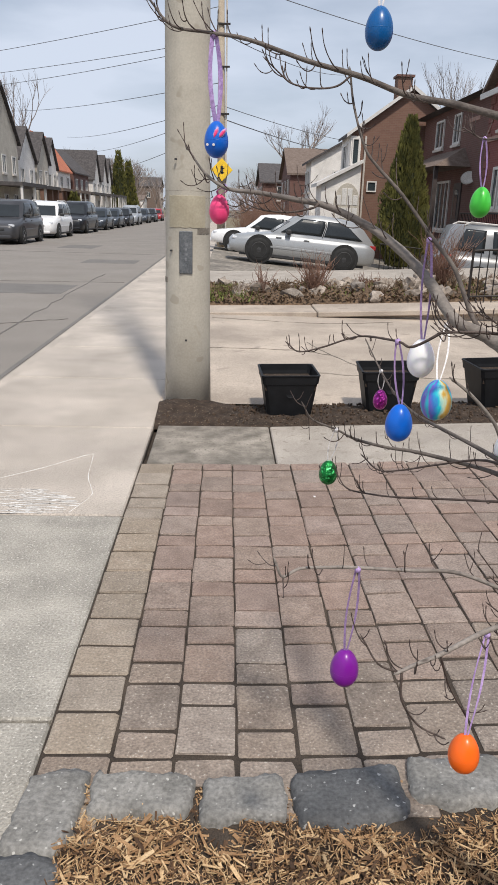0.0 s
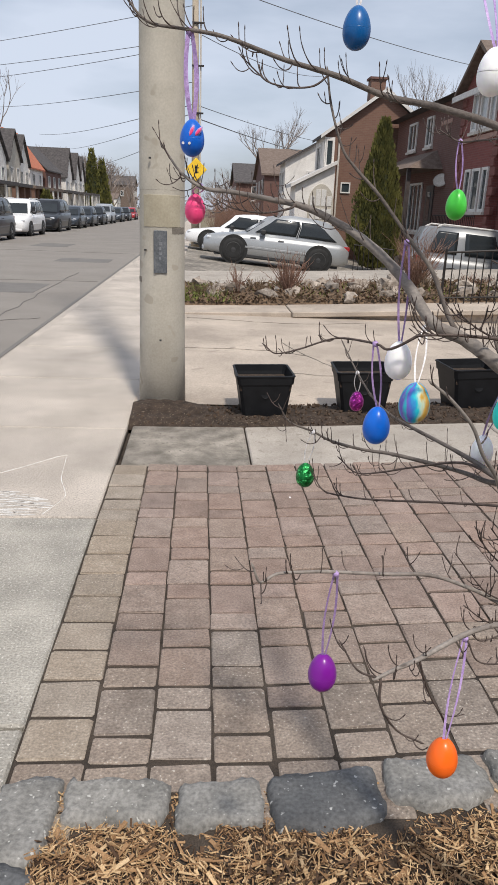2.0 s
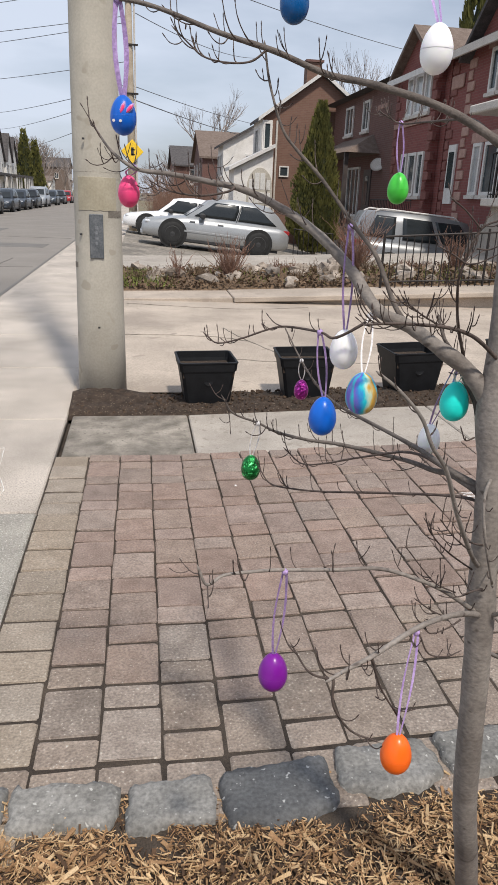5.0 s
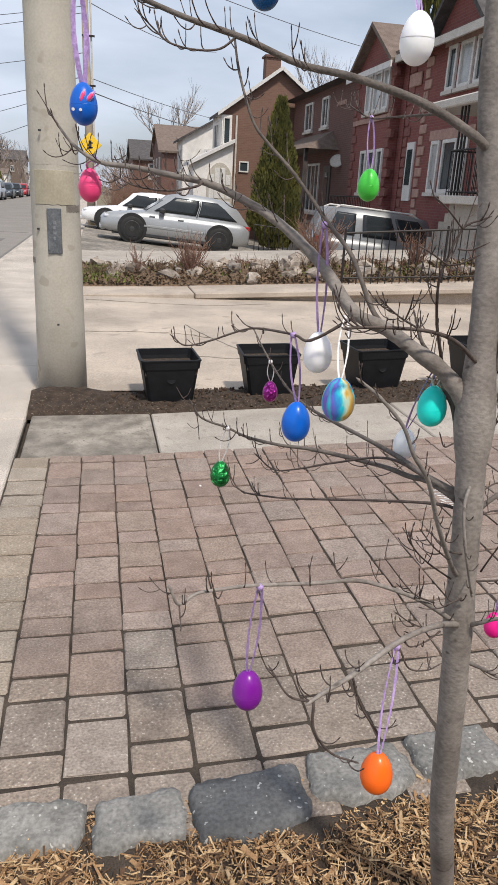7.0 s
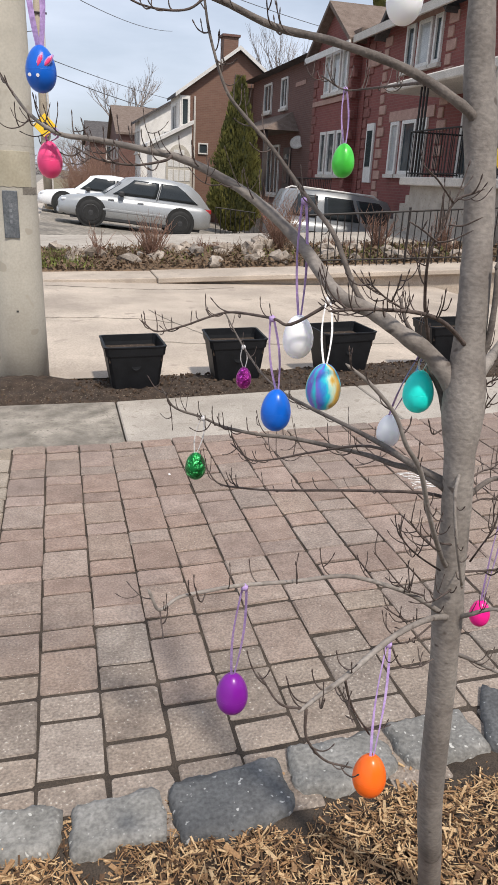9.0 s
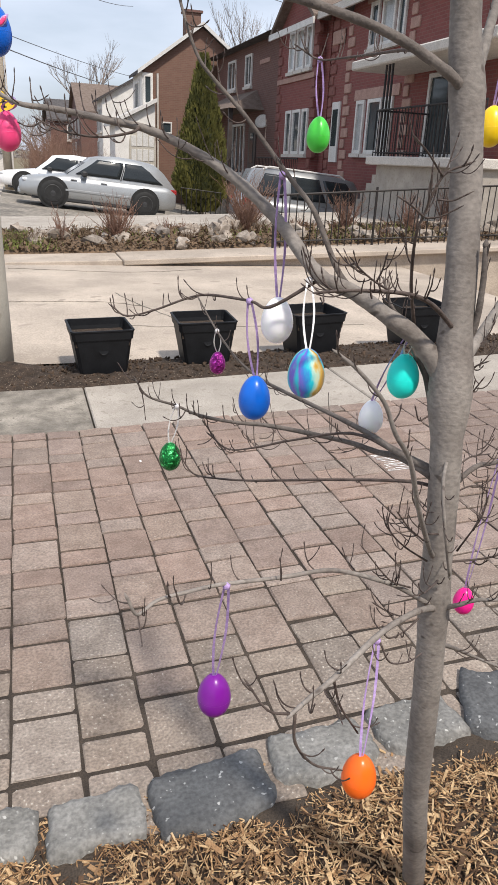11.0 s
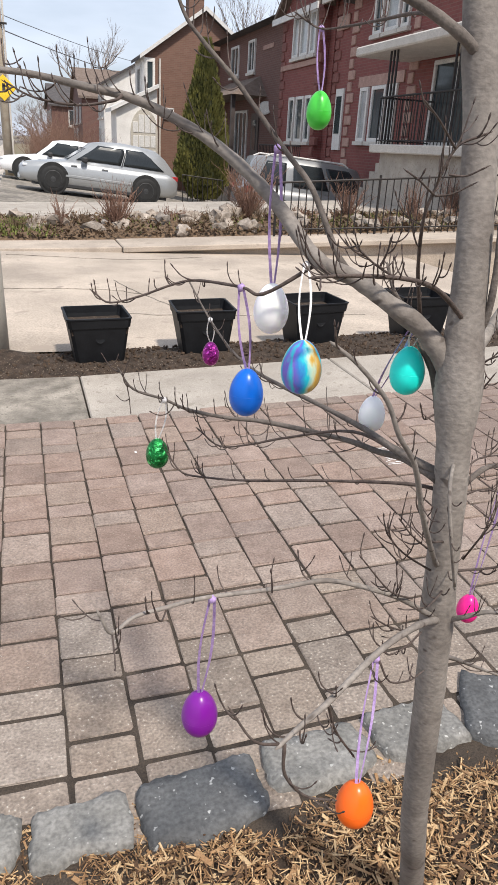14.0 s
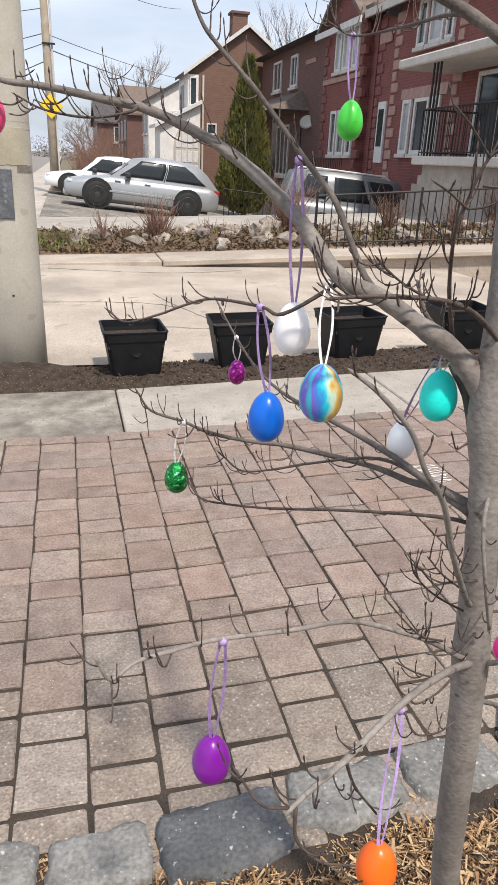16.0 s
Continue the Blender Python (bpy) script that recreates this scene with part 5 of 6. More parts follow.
window(h3, "west", 9, 31.6, 33.4, 0.9, 2.9, "pane", 2)
d3 = part("door", boxed(8.95, 9.05, 30.0, 30.95, 0.6, 2.75), M["door"], h3, "dark front door")
part("pane", boxed(8.93, 8.95, 30.25, 30.7, 1.4, 2.5), M["pane"], d3, "glass door light")
b = bmesh.new()
vs = [b.verts.new(p) for p in ((7.6, 29.2, 3.3), (7.6, 35.6, 3.3), (9.0, 35.6, 3.3), (9.0, 29.2, 3.3), (9.0, 30.2, 4.05), (9.0, 34.6, 4.05))]
for q in ((0, 1, 5, 4), (1, 2, 5), (3, 0, 4), (0, 3, 2, 1), (2, 3, 4, 5)):
    b.faces.new([vs[i] for i in q])
part("porch_roof", b, M["roof_brown"], h3, "brown hipped porch roof")
for y in (29.5, 32.4, 35.3):
    part("porch_post", boxed(7.7, 7.85, y, y + 0.15, -1.0, 3.3), M["door"], h3)
part("porch_floor", boxed(7.6, 9.0, 29.2, 35.6, -1.2, 0.55), M["slab_dark"], h3, "concrete porch floor")
dish = part("satellite_dish", lathe(bmesh.new(), [(0.02, 0.0), (0.16, 0.02), (0.28, 0.08), (0.285, 0.085), (0.15, 0.035), (0.02, 0.012)], 20), M["soffit"], h3, "pale satellite dish", smooth=True)
dish.matrix_basis = pose(8.9, 29.0, 2.85, 60, 0, -35)
part("band", boxed(8.97, 9.02, 28.7, 29.9, 4.9, 5.05), M["quoin"], h3, "pale stone panel")

# brown brick house, gable towards the viewer
h4 = thing("brick_house", "brown brick house with white gable trim and chimney", "house", "houses along the street")
part("wall", boxed(5.62, 11.1, 37, 39.6, -0.9, 5.1), M["brick_a"], h4)
part("gable", prism(bmesh.new(), "south", 37.0, 0.4, 5.62, 11.1, 5.1, 7.05), M["brick_a"], h4, "brown brick gable")
part("roof", gable_x(bmesh.new(), 5.62, 11.1, 37, 39.6, 5.1, 7.05), M["roof"], h4, "dark shingle roof")
b = bmesh.new()
for s in (-1, 1):
    vs = [b.verts.new(p) for y in (36.70, 36.745) for p in ((8.36, y, 7.06), (8.36, y, 7.24), (8.36 + s * 3.0, y, 5.09), (8.36 + s * 3.0, y, 4.92))]
    for q in ((0, 1, 2, 3), (4, 7, 6, 5), (0, 4, 5, 1), (1, 5, 6, 2), (2, 6, 7, 3), (3, 7, 4, 0)):
        b.faces.new([vs[i] for i in q])
part("fascia", b, M["trim"], h4, "white gable fascia")
ch = part("chimney", boxed(7.88, 8.6, 38.2, 38.9, 6.0, 7.8), M["brick_a"], h4, "brick chimney")
part("chimney_cap", boxed(7.80, 8.68, 38.12, 38.98, 7.8, 7.9), M["brick_b"], ch)
window(h4, "south", 37, 6.5, 6.98, 2.5, 3.0, "pane", frame_w=0.06, sill=False)
part("downpipe", tube(bmesh.new(), [(6.3, 36.93, -0.8), (6.3, 36.93, 5.0)], [0.05, 0.05], 8), M["soffit"], h4, "pale downpipe")
part("front_panel", boxed(5.60, 6.08, 36.94, 36.998, 2.9, 5.0), M["stucco"], h4, "white rendered corner bay")
window(h4, "south", 36.94, 5.66, 6.02, 3.7, 4.9, "pane", 0, frame_w=0.06)
part("front_wall", boxed(5.57, 5.618, 37.02, 39.6, 2.9, 5.1), M["stucco"], h4, "white rendered upper front")
for y0 in (37.6,):
    window(h4, "west", 5.57, y0, y0 + 1.2, 3.3, 4.7, "pane", 1)
b = bmesh.new()
vs = [b.verts.new(p) for y in (36.2, 38.2) for p in ((4.2, y, -0.6), (6.05, y, -0.6), (6.05, y, 3.70), (4.2, y, 2.75))]
for q in ((0, 1, 2, 3), (4, 7, 6, 5), (0, 4, 5, 1), (1, 5, 6, 2), (2, 6, 7, 3), (3, 7, 4, 0)):
    b.faces.new([vs[i] for i in q])
porch4 = part("porch", b, M["stucco"], h4, "white rendered lean-to porch")
b = bmesh.new()
arc = [(5.45 + 0.62 * math.cos(math.pi * k / 12), 1.9 + 0.95 * math.sin(math.pi * k / 12)) for k in range(13)]
prof = [(6.07, -0.5)] + arc + [(4.83, -0.5)]
f0, f1 = [b.verts.new((x, 36.16, z)) for x, z in prof], [b.verts.new((x, 36.21, z)) for x, z in prof]
b.faces.new(f0)
b.faces.new(f1)
for k in range(len(prof)):
    b.faces.new((f0[k], f0[(k + 1) % len(prof)], f1[(k + 1) % len(prof)], f1[k]))
arch = part("arched_door", b, M["siding_b"], porch4, "pale arched garage door")
for k in range(4):
    for z in (0.0, 0.62, 1.24, 1.86):
        part("panel", boxed(4.93 + 0.27 * k, 5.16 + 0.27 * k, 36.14, 36.159, z, z + (0.5 if z < 1.8 else 0.75 if k in (1, 2) else 0.45), bevel=0.01), M["trim"], arch)
b = bmesh.new()
vs = [b.verts.new(p) for y in (35.95, 38.4) for p in ((3.95, y, 2.66), (6.1, y, 3.75), (6.1, y, 3.91), (3.95, y, 2.82))]
for q in ((0, 1, 2, 3), (4, 7, 6, 5), (0, 4, 5, 1), (1, 5, 6, 2), (2, 6, 7, 3), (3, 7, 4, 0)):
    b.faces.new([vs[i] for i in q])
part("porch_roof", b, M["trim"], h4, "white edged lean-to roof")


def plain_house(label, x0, x1, y0, y1, h, peak, wall, roof, across=True, face="east", porch=True, base="trim", porch_roof=""):
    """A simple far house: walls, pitched roof, windows on the street side and the near side."""
    ob = thing("house", label, "house", "houses along the street")
    part("wall", boxed(x0, x1, y0, y1, -0.8, h), M[wall], ob)
    if across:
        part("gable", prism(bmesh.new(), "west", x0, x1 - x0, y0, y1, h, peak), M[wall], ob)
        part("roof", gable_y(bmesh.new(), x0, x1 + 0.25, y0, y1, h, peak), M[roof], ob)
    else:
        part("gable", prism(bmesh.new(), "south", y0, y1 - y0, x0, x1, h, peak), M[wall], ob)
        part("roof", gable_x(bmesh.new(), x0, x1, y0, y1 + 0.25, h, peak), M[roof], ob)
    at = x1 if face == "east" else x0
    n = max(2, int((y1 - y0) / 2.4))
    for k in range(n):
        a = y0 + (y1 - y0) * (k + 0.5) / n
        window(ob, face, at, a - 0.5, a + 0.5, h * 0.60, h * 0.60 + 1.3, "pane", 1)
        if k:
            window(ob, face, at, a - 0.5, a + 0.5, 0.9, 2.2, "pane", 1)
    for a in (0.3, 0.7):
        c = x0 + (x1 - x0) * a
        window(ob, "south", y0, c - 0.45, c + 0.45, h * 0.60, h * 0.60 + 1.3, "pane", 1)
    if porch:
        s = 1 if face == "east" else -1
        xa, xb = sorted((at + 0.01 * s, at + 2.2 * s))
        part("porch_roof", boxed(xa, xb, y0 + 0.3, y1 - 0.3, 2.7, 2.95), M[porch_roof or roof], ob, "porch roof")
        part("porch_floor", boxed(xa, xb, y0 + 0.3, y1 - 0.3, -0.8, 0.4), M["soffit"], ob, "porch floor")
        for k in range(3):
            yy = y0 + 0.4 + (y1 - y0 - 1.0) * k / 2
            part("porch_post", boxed(*sorted((at + 2.0 * s, at + (2.15 if base == "trim" else 1.55) * s)), yy, yy + (0.18 if base == "trim" else 0.5), 0.4, 2.7), M[base], ob)
    return ob


plain_house("grey house with a steep dark gable and porch", -24, -16.6, 52.5, 60.0, 6.0, 9.6, "siding_b", "roof")
plain_house("white rendered house with a brick porch", -24, -17, 61.2, 66.5, 5.0, 7.4, "stucco", "roof", base="brick_a")
plain_house("grey house with a narrow dark gable", -24, -17, 67.2, 71.4, 5.2, 7.5, "siding_b", "roof", base="brick_a", porch_roof="roof_brown")
plain_house("grey house with a narrow steep gable", -24, -17.2, 71.5, 75.4, 5.0, 7.4, "stucco", "roof", base="brick_c", porch_roof="roof_brown")
plain_house("white house with an orange tiled roof", -22, -17.2, 76, 81.8, 5.0, 8.2, "stucco", "roof_red", across=False, porch_roof="roof_brown")
plain_house("dark sided house with a grey shingle roof", -22, -17, 82.6, 91, 5.0, 7.3, "brick_b", "roof", across=False)
plain_house("white house with a narrow pointed gable", -25, -16.8, 93, 97.4, 4.8, 7.9, "stucco", "roof")
plain_house("white house with a narrow pointed gable", -25, -16.6, 98, 102, 4.8, 7.7, "stucco", "roof")
plain_house("pale house with a dark pointed gable", -25, -16.8, 103, 107, 4.8, 7.6, "stucco", "roof")
plain_house("low white house far down the street", -24.5, -20.2, 176, 184, 3.2, 4.2, "stucco", "roof_brown", porch=False)
plain_house("long dark house closing the street", -27, -17.6, 190, 200, 6.6, 8.8, "roof_brown", "roof", porch=False)
plain_house("white gabled house behind the brick house", 4.9, 10.9, 47.5, 50.5, 4.5, 6.2, "stucco", "roof", across=False, face="west", porch=False)
plain_house("brown house with a dark roof farther back", 4.4, 12, 57, 66, 4.2, 6.2, "brick_b", "roof_brown", face="west", porch=False)
plain_house("small dark roofed house down the street", 2.9, 9, 70, 80, 4.0, 5.8, "brick_b", "roof", face="west", porch=False)

# ---- cars ----
def car(label, material, L, W, H, at, turn, hood=0.30, tail=0.06, rake=0.13, rtop=0.12, wheel=0.34, rims="rim", tilt=0.0, rack=False):
    ob = new("car")
    ob.matrix_basis = pose(*at, 0, 0, turn) @ pose(0, 0, 0, 0, tilt, 0)
    tagged(ob, label, "car", "parked cars")
    belt, sill = H * 0.60, 0.24
    hl = L / 2
    cols = [(-hl, 0.86, 0.42, 0.50), (-hl + 0.06, 0.93, 0.30, 0.56), (-hl + 0.35, 0.985, 0.25, 0.60), (-hl + 1.2, 1.0, 0.21, 0.60), (0, 1.0, 0.20, 0.595), (hl - hood * L + 0.1, 1.0, 0.20, 0.59), (hl - 0.75, 0.97, 0.21, 0.535), (hl - 0.25, 0.90, 0.24, 0.475), (hl - 0.05, 0.80, 0.30, 0.42), (hl, 0.70, 0.34, 0.37)]
    b = bmesh.new()
    rings = []
    for x, wf, zb, zt in cols:
        w, t = W / 2 * wf, zt * H
        half = [(w * 0.90, zb), (w * 0.985, zb + 0.07), (w, zb + (t - zb) * 0.45), (w * 0.985, zb + (t - zb) * 0.75), (w * 0.93, t - 0.025), (w * 0.80, t + 0.01), (0, t + 0.03)]
        ring = [b.verts.new((x, y, z)) for y, z in half] + [b.verts.new((x, -y, z)) for y, z in reversed(half[:-1])]
        rings.append(ring)
    for r, s in zip(rings, rings[1:]):
        for k in range(len(r)):
            b.faces.new((r[k], r[(k + 1) % len(r)], s[(k + 1) % len(s)], s[k]))
    b.faces.new(rings[0])
    b.faces.new(rings[-1])
    body = part("body", b, material, ob, smooth=True)
    # cabin: belt line to roof, narrower above
    xa, xb = -hl + tail * L, hl - hood * L + 0.12
    xc, xd = xa + rtop * L, xb - rake * L - 0.18
    w0, w1 = W / 2 * 0.935, W / 2 * 0.74
    lev = [(xa, xb, w0, belt - 0.04), (xa + (xc - xa) * 0.55, xb + (xd - xb) * 0.6, w0 * 0.5 + w1 * 0.5 + 0.02, belt + (H - belt) * 0.6), (xc - 0.05, xd + 0.15, w1 + 0.02, H - 0.06), (xc + 0.12, xd - 0.1, w1 - 0.09, H - 0.005)]
    b = bmesh.new()
    rings = []
    for p, q, w, z in lev:
        xs = [p, p + (q - p) * 0.33, p + (q - p) * 0.66, q]
        crown = 0.055 * max(0.0, (z - belt) / (H - belt))
        ring = [b.verts.new((x, w * (0.93 if i in (0, 3) else 1), z + crown * (0, 0.7, 1, 0)[i])) for i, x in enumerate(xs)] + [b.verts.new((x, -w * (0.93 if i in (3, 0) else 1), z + crown * (0, 0.7, 1, 0)[i])) for i, x in reversed(list(enumerate(xs)))]
        rings.append(ring)
    for r, s in zip(rings, rings[1:]):
        for k in range(8):
            b.faces.new((r[k], r[(k + 1) % 8], s[(k + 1) % 8], s[k]))
    b.faces.new(rings[-1])
    part("roof", b, material, ob, smooth=True)

    def on_side(f, t, s):
        """A point of the cabin's side: f along the length, t from belt to roof."""
        i = 0 if t < 0.6 else 1
        u = t / 0.6 if i == 0 else (t - 0.6) / 0.36
        p = lev[i][0] + (lev[i + 1][0] - lev[i][0]) * u
        q = lev[i][1] + (lev[i + 1][1] - lev[i][1]) * u
        w = lev[i][2] + (lev[i + 1][2] - lev[i][2]) * u
        z = lev[i][3] + (lev[i + 1][3] - lev[i][3]) * u
        edge = 1 - 0.07 * max(0, (abs(f - 0.5) - 0.165) / 0.335)
        return Vector((p + (q - p) * f, s * (w * edge + 0.008), z))

    def panel(name, pts, m, lab="", push=Vector((0, 0, 0))):
        b = bmesh.new()
        a = [b.verts.new(Vector(p) + push * 0.004) for p in pts]
        c = [b.verts.new(Vector(p) - push * 0.02) for p in pts]
        b.faces.new(a)
        b.faces.new(c)
        for k in range(len(pts)):
            b.faces.new((a[k], a[(k + 1) % len(pts)], c[(k + 1) % len(pts)], c[k]))
        return part(name, b, m, ob, lab)

    for s in (-1, 1):
        for f0, f1, g0, g1 in ((0.04, 0.27, 0.08, 0.27), (0.335, 0.62, 0.335, 0.62), (0.655, 0.95, 0.655, 0.90)) if rack else ((0.10, 0.50, 0.24, 0.50), (0.525, 0.94, 0.525, 0.90)):
            wb_ = bmesh.new()
            grid = []
            for t in (0.14, 0.26, 0.38, 0.5, 0.6, 0.7, 0.8, 0.88):
                u = (t - 0.14) / 0.74
                lo, hi = f0 + (g0 - f0) * u, f1 + (g1 - f1) * u
                grid.append([wb_.verts.new(on_side(lo + (hi - lo) * k / 8, t, s) + Vector((0, 0.012 * s, 0))) for k in range(9)])
            for p_, q_ in zip(grid, grid[1:]):
                for k in range(8):
                    wb_.faces.new((p_[k], p_[k + 1], q_[k + 1], q_[k]))
            rim_ = grid[0] + [g[8] for g in grid[1:]] + grid[-1][7::-1] + [g[0] for g in grid[-2:0:-1]]
            back_ = [wb_.verts.new(v.co - Vector((0, 0.03 * s, 0))) for v in rim_]
            for k in range(len(rim_)):
                wb_.faces.new((rim_[k], rim_[(k + 1) % len(rim_)], back_[(k + 1) % len(rim_)], back_[k]))
            part("side_window", wb_, M["autoglass"], ob, "tinted side window", smooth=True)
        for f in () if rack else (0.5125,):
            pts = [on_side(f - 0.006, 0.1, s), on_side(f + 0.006, 0.1, s), on_side(f + 0.006, 0.6, s), on_side(f + 0.006, 0.86, s), on_side(f - 0.006, 0.86, s), on_side(f - 0.006, 0.6, s)]
            panel("door_pillar", pts, M["plastic"], "", Vector((0, s, 0)) * 4.5)
        for x in (-L * 0.02, L * 0.17):
            part("door_handle", boxed(x - 0.09, x + 0.09, s * W / 2 * 0.985 - 0.02, s * W / 2 * 0.985 + 0.02, belt * 0.86, belt * 0.86 + 0.035, bevel=0.008), material, ob)
        part("side_moulding", boxed(-L * 0.2, L * 0.22, s * W / 2 * 1.0 - 0.01, s * W / 2 * 1.0 + 0.012, 0.52 * belt, 0.52 * belt + 0.06, bevel=0.006), material, ob)
        part("mirror", boxed(xb - 0.62, xb - 0.45, s * (W / 2 + 0.02) - 0.1, s * (W / 2 + 0.02) + 0.1, belt, belt + 0.15, bevel=0.04), M["plastic"], ob, "door mirror")
        part("headlight", boxed(hl - 0.42, hl - 0.08, s * W * 0.36 - 0.13, s * W * 0.36 + 0.11, H * 0.395, H * 0.455, bevel=0.03), M["lamp"], ob, "clear headlight")
        part("tail_light", boxed(-hl + 0.0, -hl + 0.28, s * W * 0.40 - 0.10, s * W * 0.40 + 0.085, H * 0.48, H * 0.575, bevel=0.03), M["tail"], ob, "red tail light")
        part("rocker", boxed(-L * 0.26, L * 0.25, s * W / 2 * 0.97 - 0.03, s * W / 2 * 0.97 + 0.025, 0.19, 0.29, bevel=0.015), M["plastic"], ob)
        if rack:
            part("roof_rail", tube(bmesh.new(), [(xc + 0.1, s * w1 * 0.93, H - 0.03), (xc + 0.25, s * w1 * 0.93, H + 0.05), (xd - 0.25, s * w1 * 0.93, H + 0.05), (xd - 0.1, s * w1 * 0.93, H - 0.03)], [0.022] * 4, 6), M["trim"], ob, "pale roof rail")
    ws = [(xd + 0.10, w1 * 0.86, H - 0.09), (xb - 0.12, w0 * 0.84, belt + 0.03)]
    panel("windscreen", [(ws[0][0] + 0.03, -ws[0][1], ws[0][2]), (ws[0][0] + 0.03, ws[0][1], ws[0][2]), (ws[1][0] + 0.06, ws[1][1], ws[1][2]), (ws[1][0] + 0.06, -ws[1][1], ws[1][2])], M["autoglass"], "windscreen", Vector((1, 0, 1)) * 1.5)
    panel("rear_window", [(xc - 0.03, -w1 * 0.84, H - 0.12), (xc - 0.03, w1 * 0.84, H - 0.12), (xa + 0.10, w0 * 0.8, belt + 0.07), (xa + 0.10, -w0 * 0.8, belt + 0.07)], M["autoglass"], "rear window", Vector((-1, 0, 0.7)) * 4)
    part("front_bumper", boxed(hl - 0.18, hl + 0.03, -W * 0.36, W * 0.36, 0.24, 0.40, bevel=0.05), material, ob)
    part("grille", boxed(hl - 0.12, hl + 0.015, -W * 0.22, W * 0.22, H * 0.31, H * 0.375, bevel=0.02), M["plastic"], ob, "dark grille")
    part("rear_bumper", boxed(-hl - 0.03, -hl + 0.15, -W * 0.40, W * 0.40, 0.34, 0.52, bevel=0.05), material, ob)
    part("underbody", boxed(-hl + 0.3, hl - 0.35, -W * 0.42, W * 0.42, 0.17, 0.34), M["plastic"], ob)
    wb = L * 0.29
    for x in (-wb, wb + 0.02):
        for s in (-1, 1):
            b = bmesh.new()
            lathe(b, [(wheel * 1.17, -0.12), (wheel * 1.17, 0.012), (wheel * 1.10, 0.014)], 26)
            part("wheel_arch", b, M["tyre"], ob).matrix_basis = pose(x, s * W / 2 * 0.995, wheel + 0.02, 90 * -s, 0, 0)
            b = lathe(bmesh.new(), [(wheel * 0.66, -0.20), (wheel * 0.94, -0.20), (wheel, -0.15), (wheel, 0.0), (wheel * 0.94, 0.035), (wheel * 0.66, 0.03)], 26)
            tyre = part("wheel", b, M["tyre"], ob, "black tyre", smooth=True)
            tyre.matrix_basis = pose(x, s * (W / 2 - 0.015), wheel, 90 * -s, 0, 0)
            rim = part("rim", lathe(bmesh.new(), [(wheel * 0.66, 0.0), (wheel * 0.64, 0.036), (wheel * 0.54, 0.02), (wheel * 0.2, 0.03), (0.01, 0.04)], 20), M[rims], tyre, "wheel rim", smooth=True)
    return ob


car("silver crossover with dark windows parked on a sloping pad", M["silver"], 4.5, 1.84, 1.52, (2.03, 23.8, -0.12), 180, tilt=-5.2, wheel=0.37, rtop=0.15, tail=0.012, rake=0.16)
car("mid-grey sport utility with pale roof rails behind the fence", M["suv_grey"], 4.6, 1.9, 1.80, (7.5, 19.7, -0.62), -4, hood=0.25, tail=0.02, rtop=0.06, rack=True, tilt=4.6, wheel=0.37)
car("white hatchback parked behind the silver crossover", M["white_car"], 4.3, 1.76, 1.42, (1.3, 28.4, -0.06), 180 - 4, tilt=-5.2)
car("black saloon parked behind the white hatchback", M["black_car"], 4.5, 1.78, 1.45, (3.4, 33.0, -0.26), 180 - 4, tilt=-5.2)
row = [(33.4, "grey_car", "dark grey sport utility parked at the curb", 4.7, 1.78), (40.0, "white_car", "white sport utility parked at the curb", 4.7, 1.78), (47.8, "black_car", "black pickup truck parked at the curb", 5.4, 1.85), (55.0, "blue_car", "dark blue saloon parked at the curb", 4.6, 1.5), (61.0, "blue_car", "dark saloon parked at the curb", 4.6, 1.48), (67.0, "black_car", "black car parked at the curb", 4.5, 1.5), (73.5, "pale_car", "pale grey sport utility parked at the curb", 4.6, 1.75), (82, "blue_car", "dark car parked at the curb", 4.6, 1.5), (90, "black_car", "black car far along the curb", 4.6, 1.5), (99, "red_car", "red car far along the curb", 4.5, 1.5)]
for y, m, lab, l, h in row:
    suv = h > 1.7
    car(lab, M[m], l, 1.85, h, (-9.75, y, -0.12), -90, hood=0.26 if suv else 0.30, tail=0.03 if suv else 0.08, rtop=0.06 if suv else 0.12, rims="rim_bright", rack=suv and m == "white_car")

# ---- fence, rocks and plants in the garden bed ----
fence = thing("iron_fence", "black wrought iron fence on the concrete coping", "fence")
FY = 11.95
part("top_rail", tube(bmesh.new(), [(3.62, FY, cap(3.62) + 0.80), (8.5, FY, cap(8.5) + 0.94)], [0.018, 0.018], 6), M["iron"], fence)
part("low_rail", tube(bmesh.new(), [(3.62, FY, cap(3.62) + 0.10), (8.5, FY, cap(8.5) + 0.10)], [0.014, 0.014], 6), M["iron"], fence)
k = 0
x = 3.62
while x < 8.5:
    post = k % 14 == 0
    h = 0.80 + (x - 3.62) * 0.0287 + (0.06 if post else 0)
    part("post" if post else "picket", tube(bmesh.new(), [(x, FY, cap(x) - 0.02), (x, FY, cap(x) + h)], [0.02 if post else 0.009] * 2, 6), M["iron"], fence)
    x, k = x + 0.125, k + 1
fence2 = thing("low_fence", "low dark wire fence between the parking pads", "fence")
for i in range(9):
    x = 4.7 + 0.16 * i
    part("picket", tube(bmesh.new(), [(x, 24.0, parking(x, 24) - 0.02), (x, 24.0, parking(x, 24) + 1.0)], [0.014, 0.014], 5), M["iron"], fence2)
part("top_rail", tube(bmesh.new(), [(4.68, 24.0, parking(4.68, 24) + 0.98), (6.0, 24.0, parking(6.0, 24) + 0.98)], [0.018] * 2, 6), M["iron"], fence2)


def bed_z(x, y):
    return cap(x) + 0.03 + 0.11 * math.sin(min(1, max(0, (y - 12.05) / 2.1)) * math.pi)


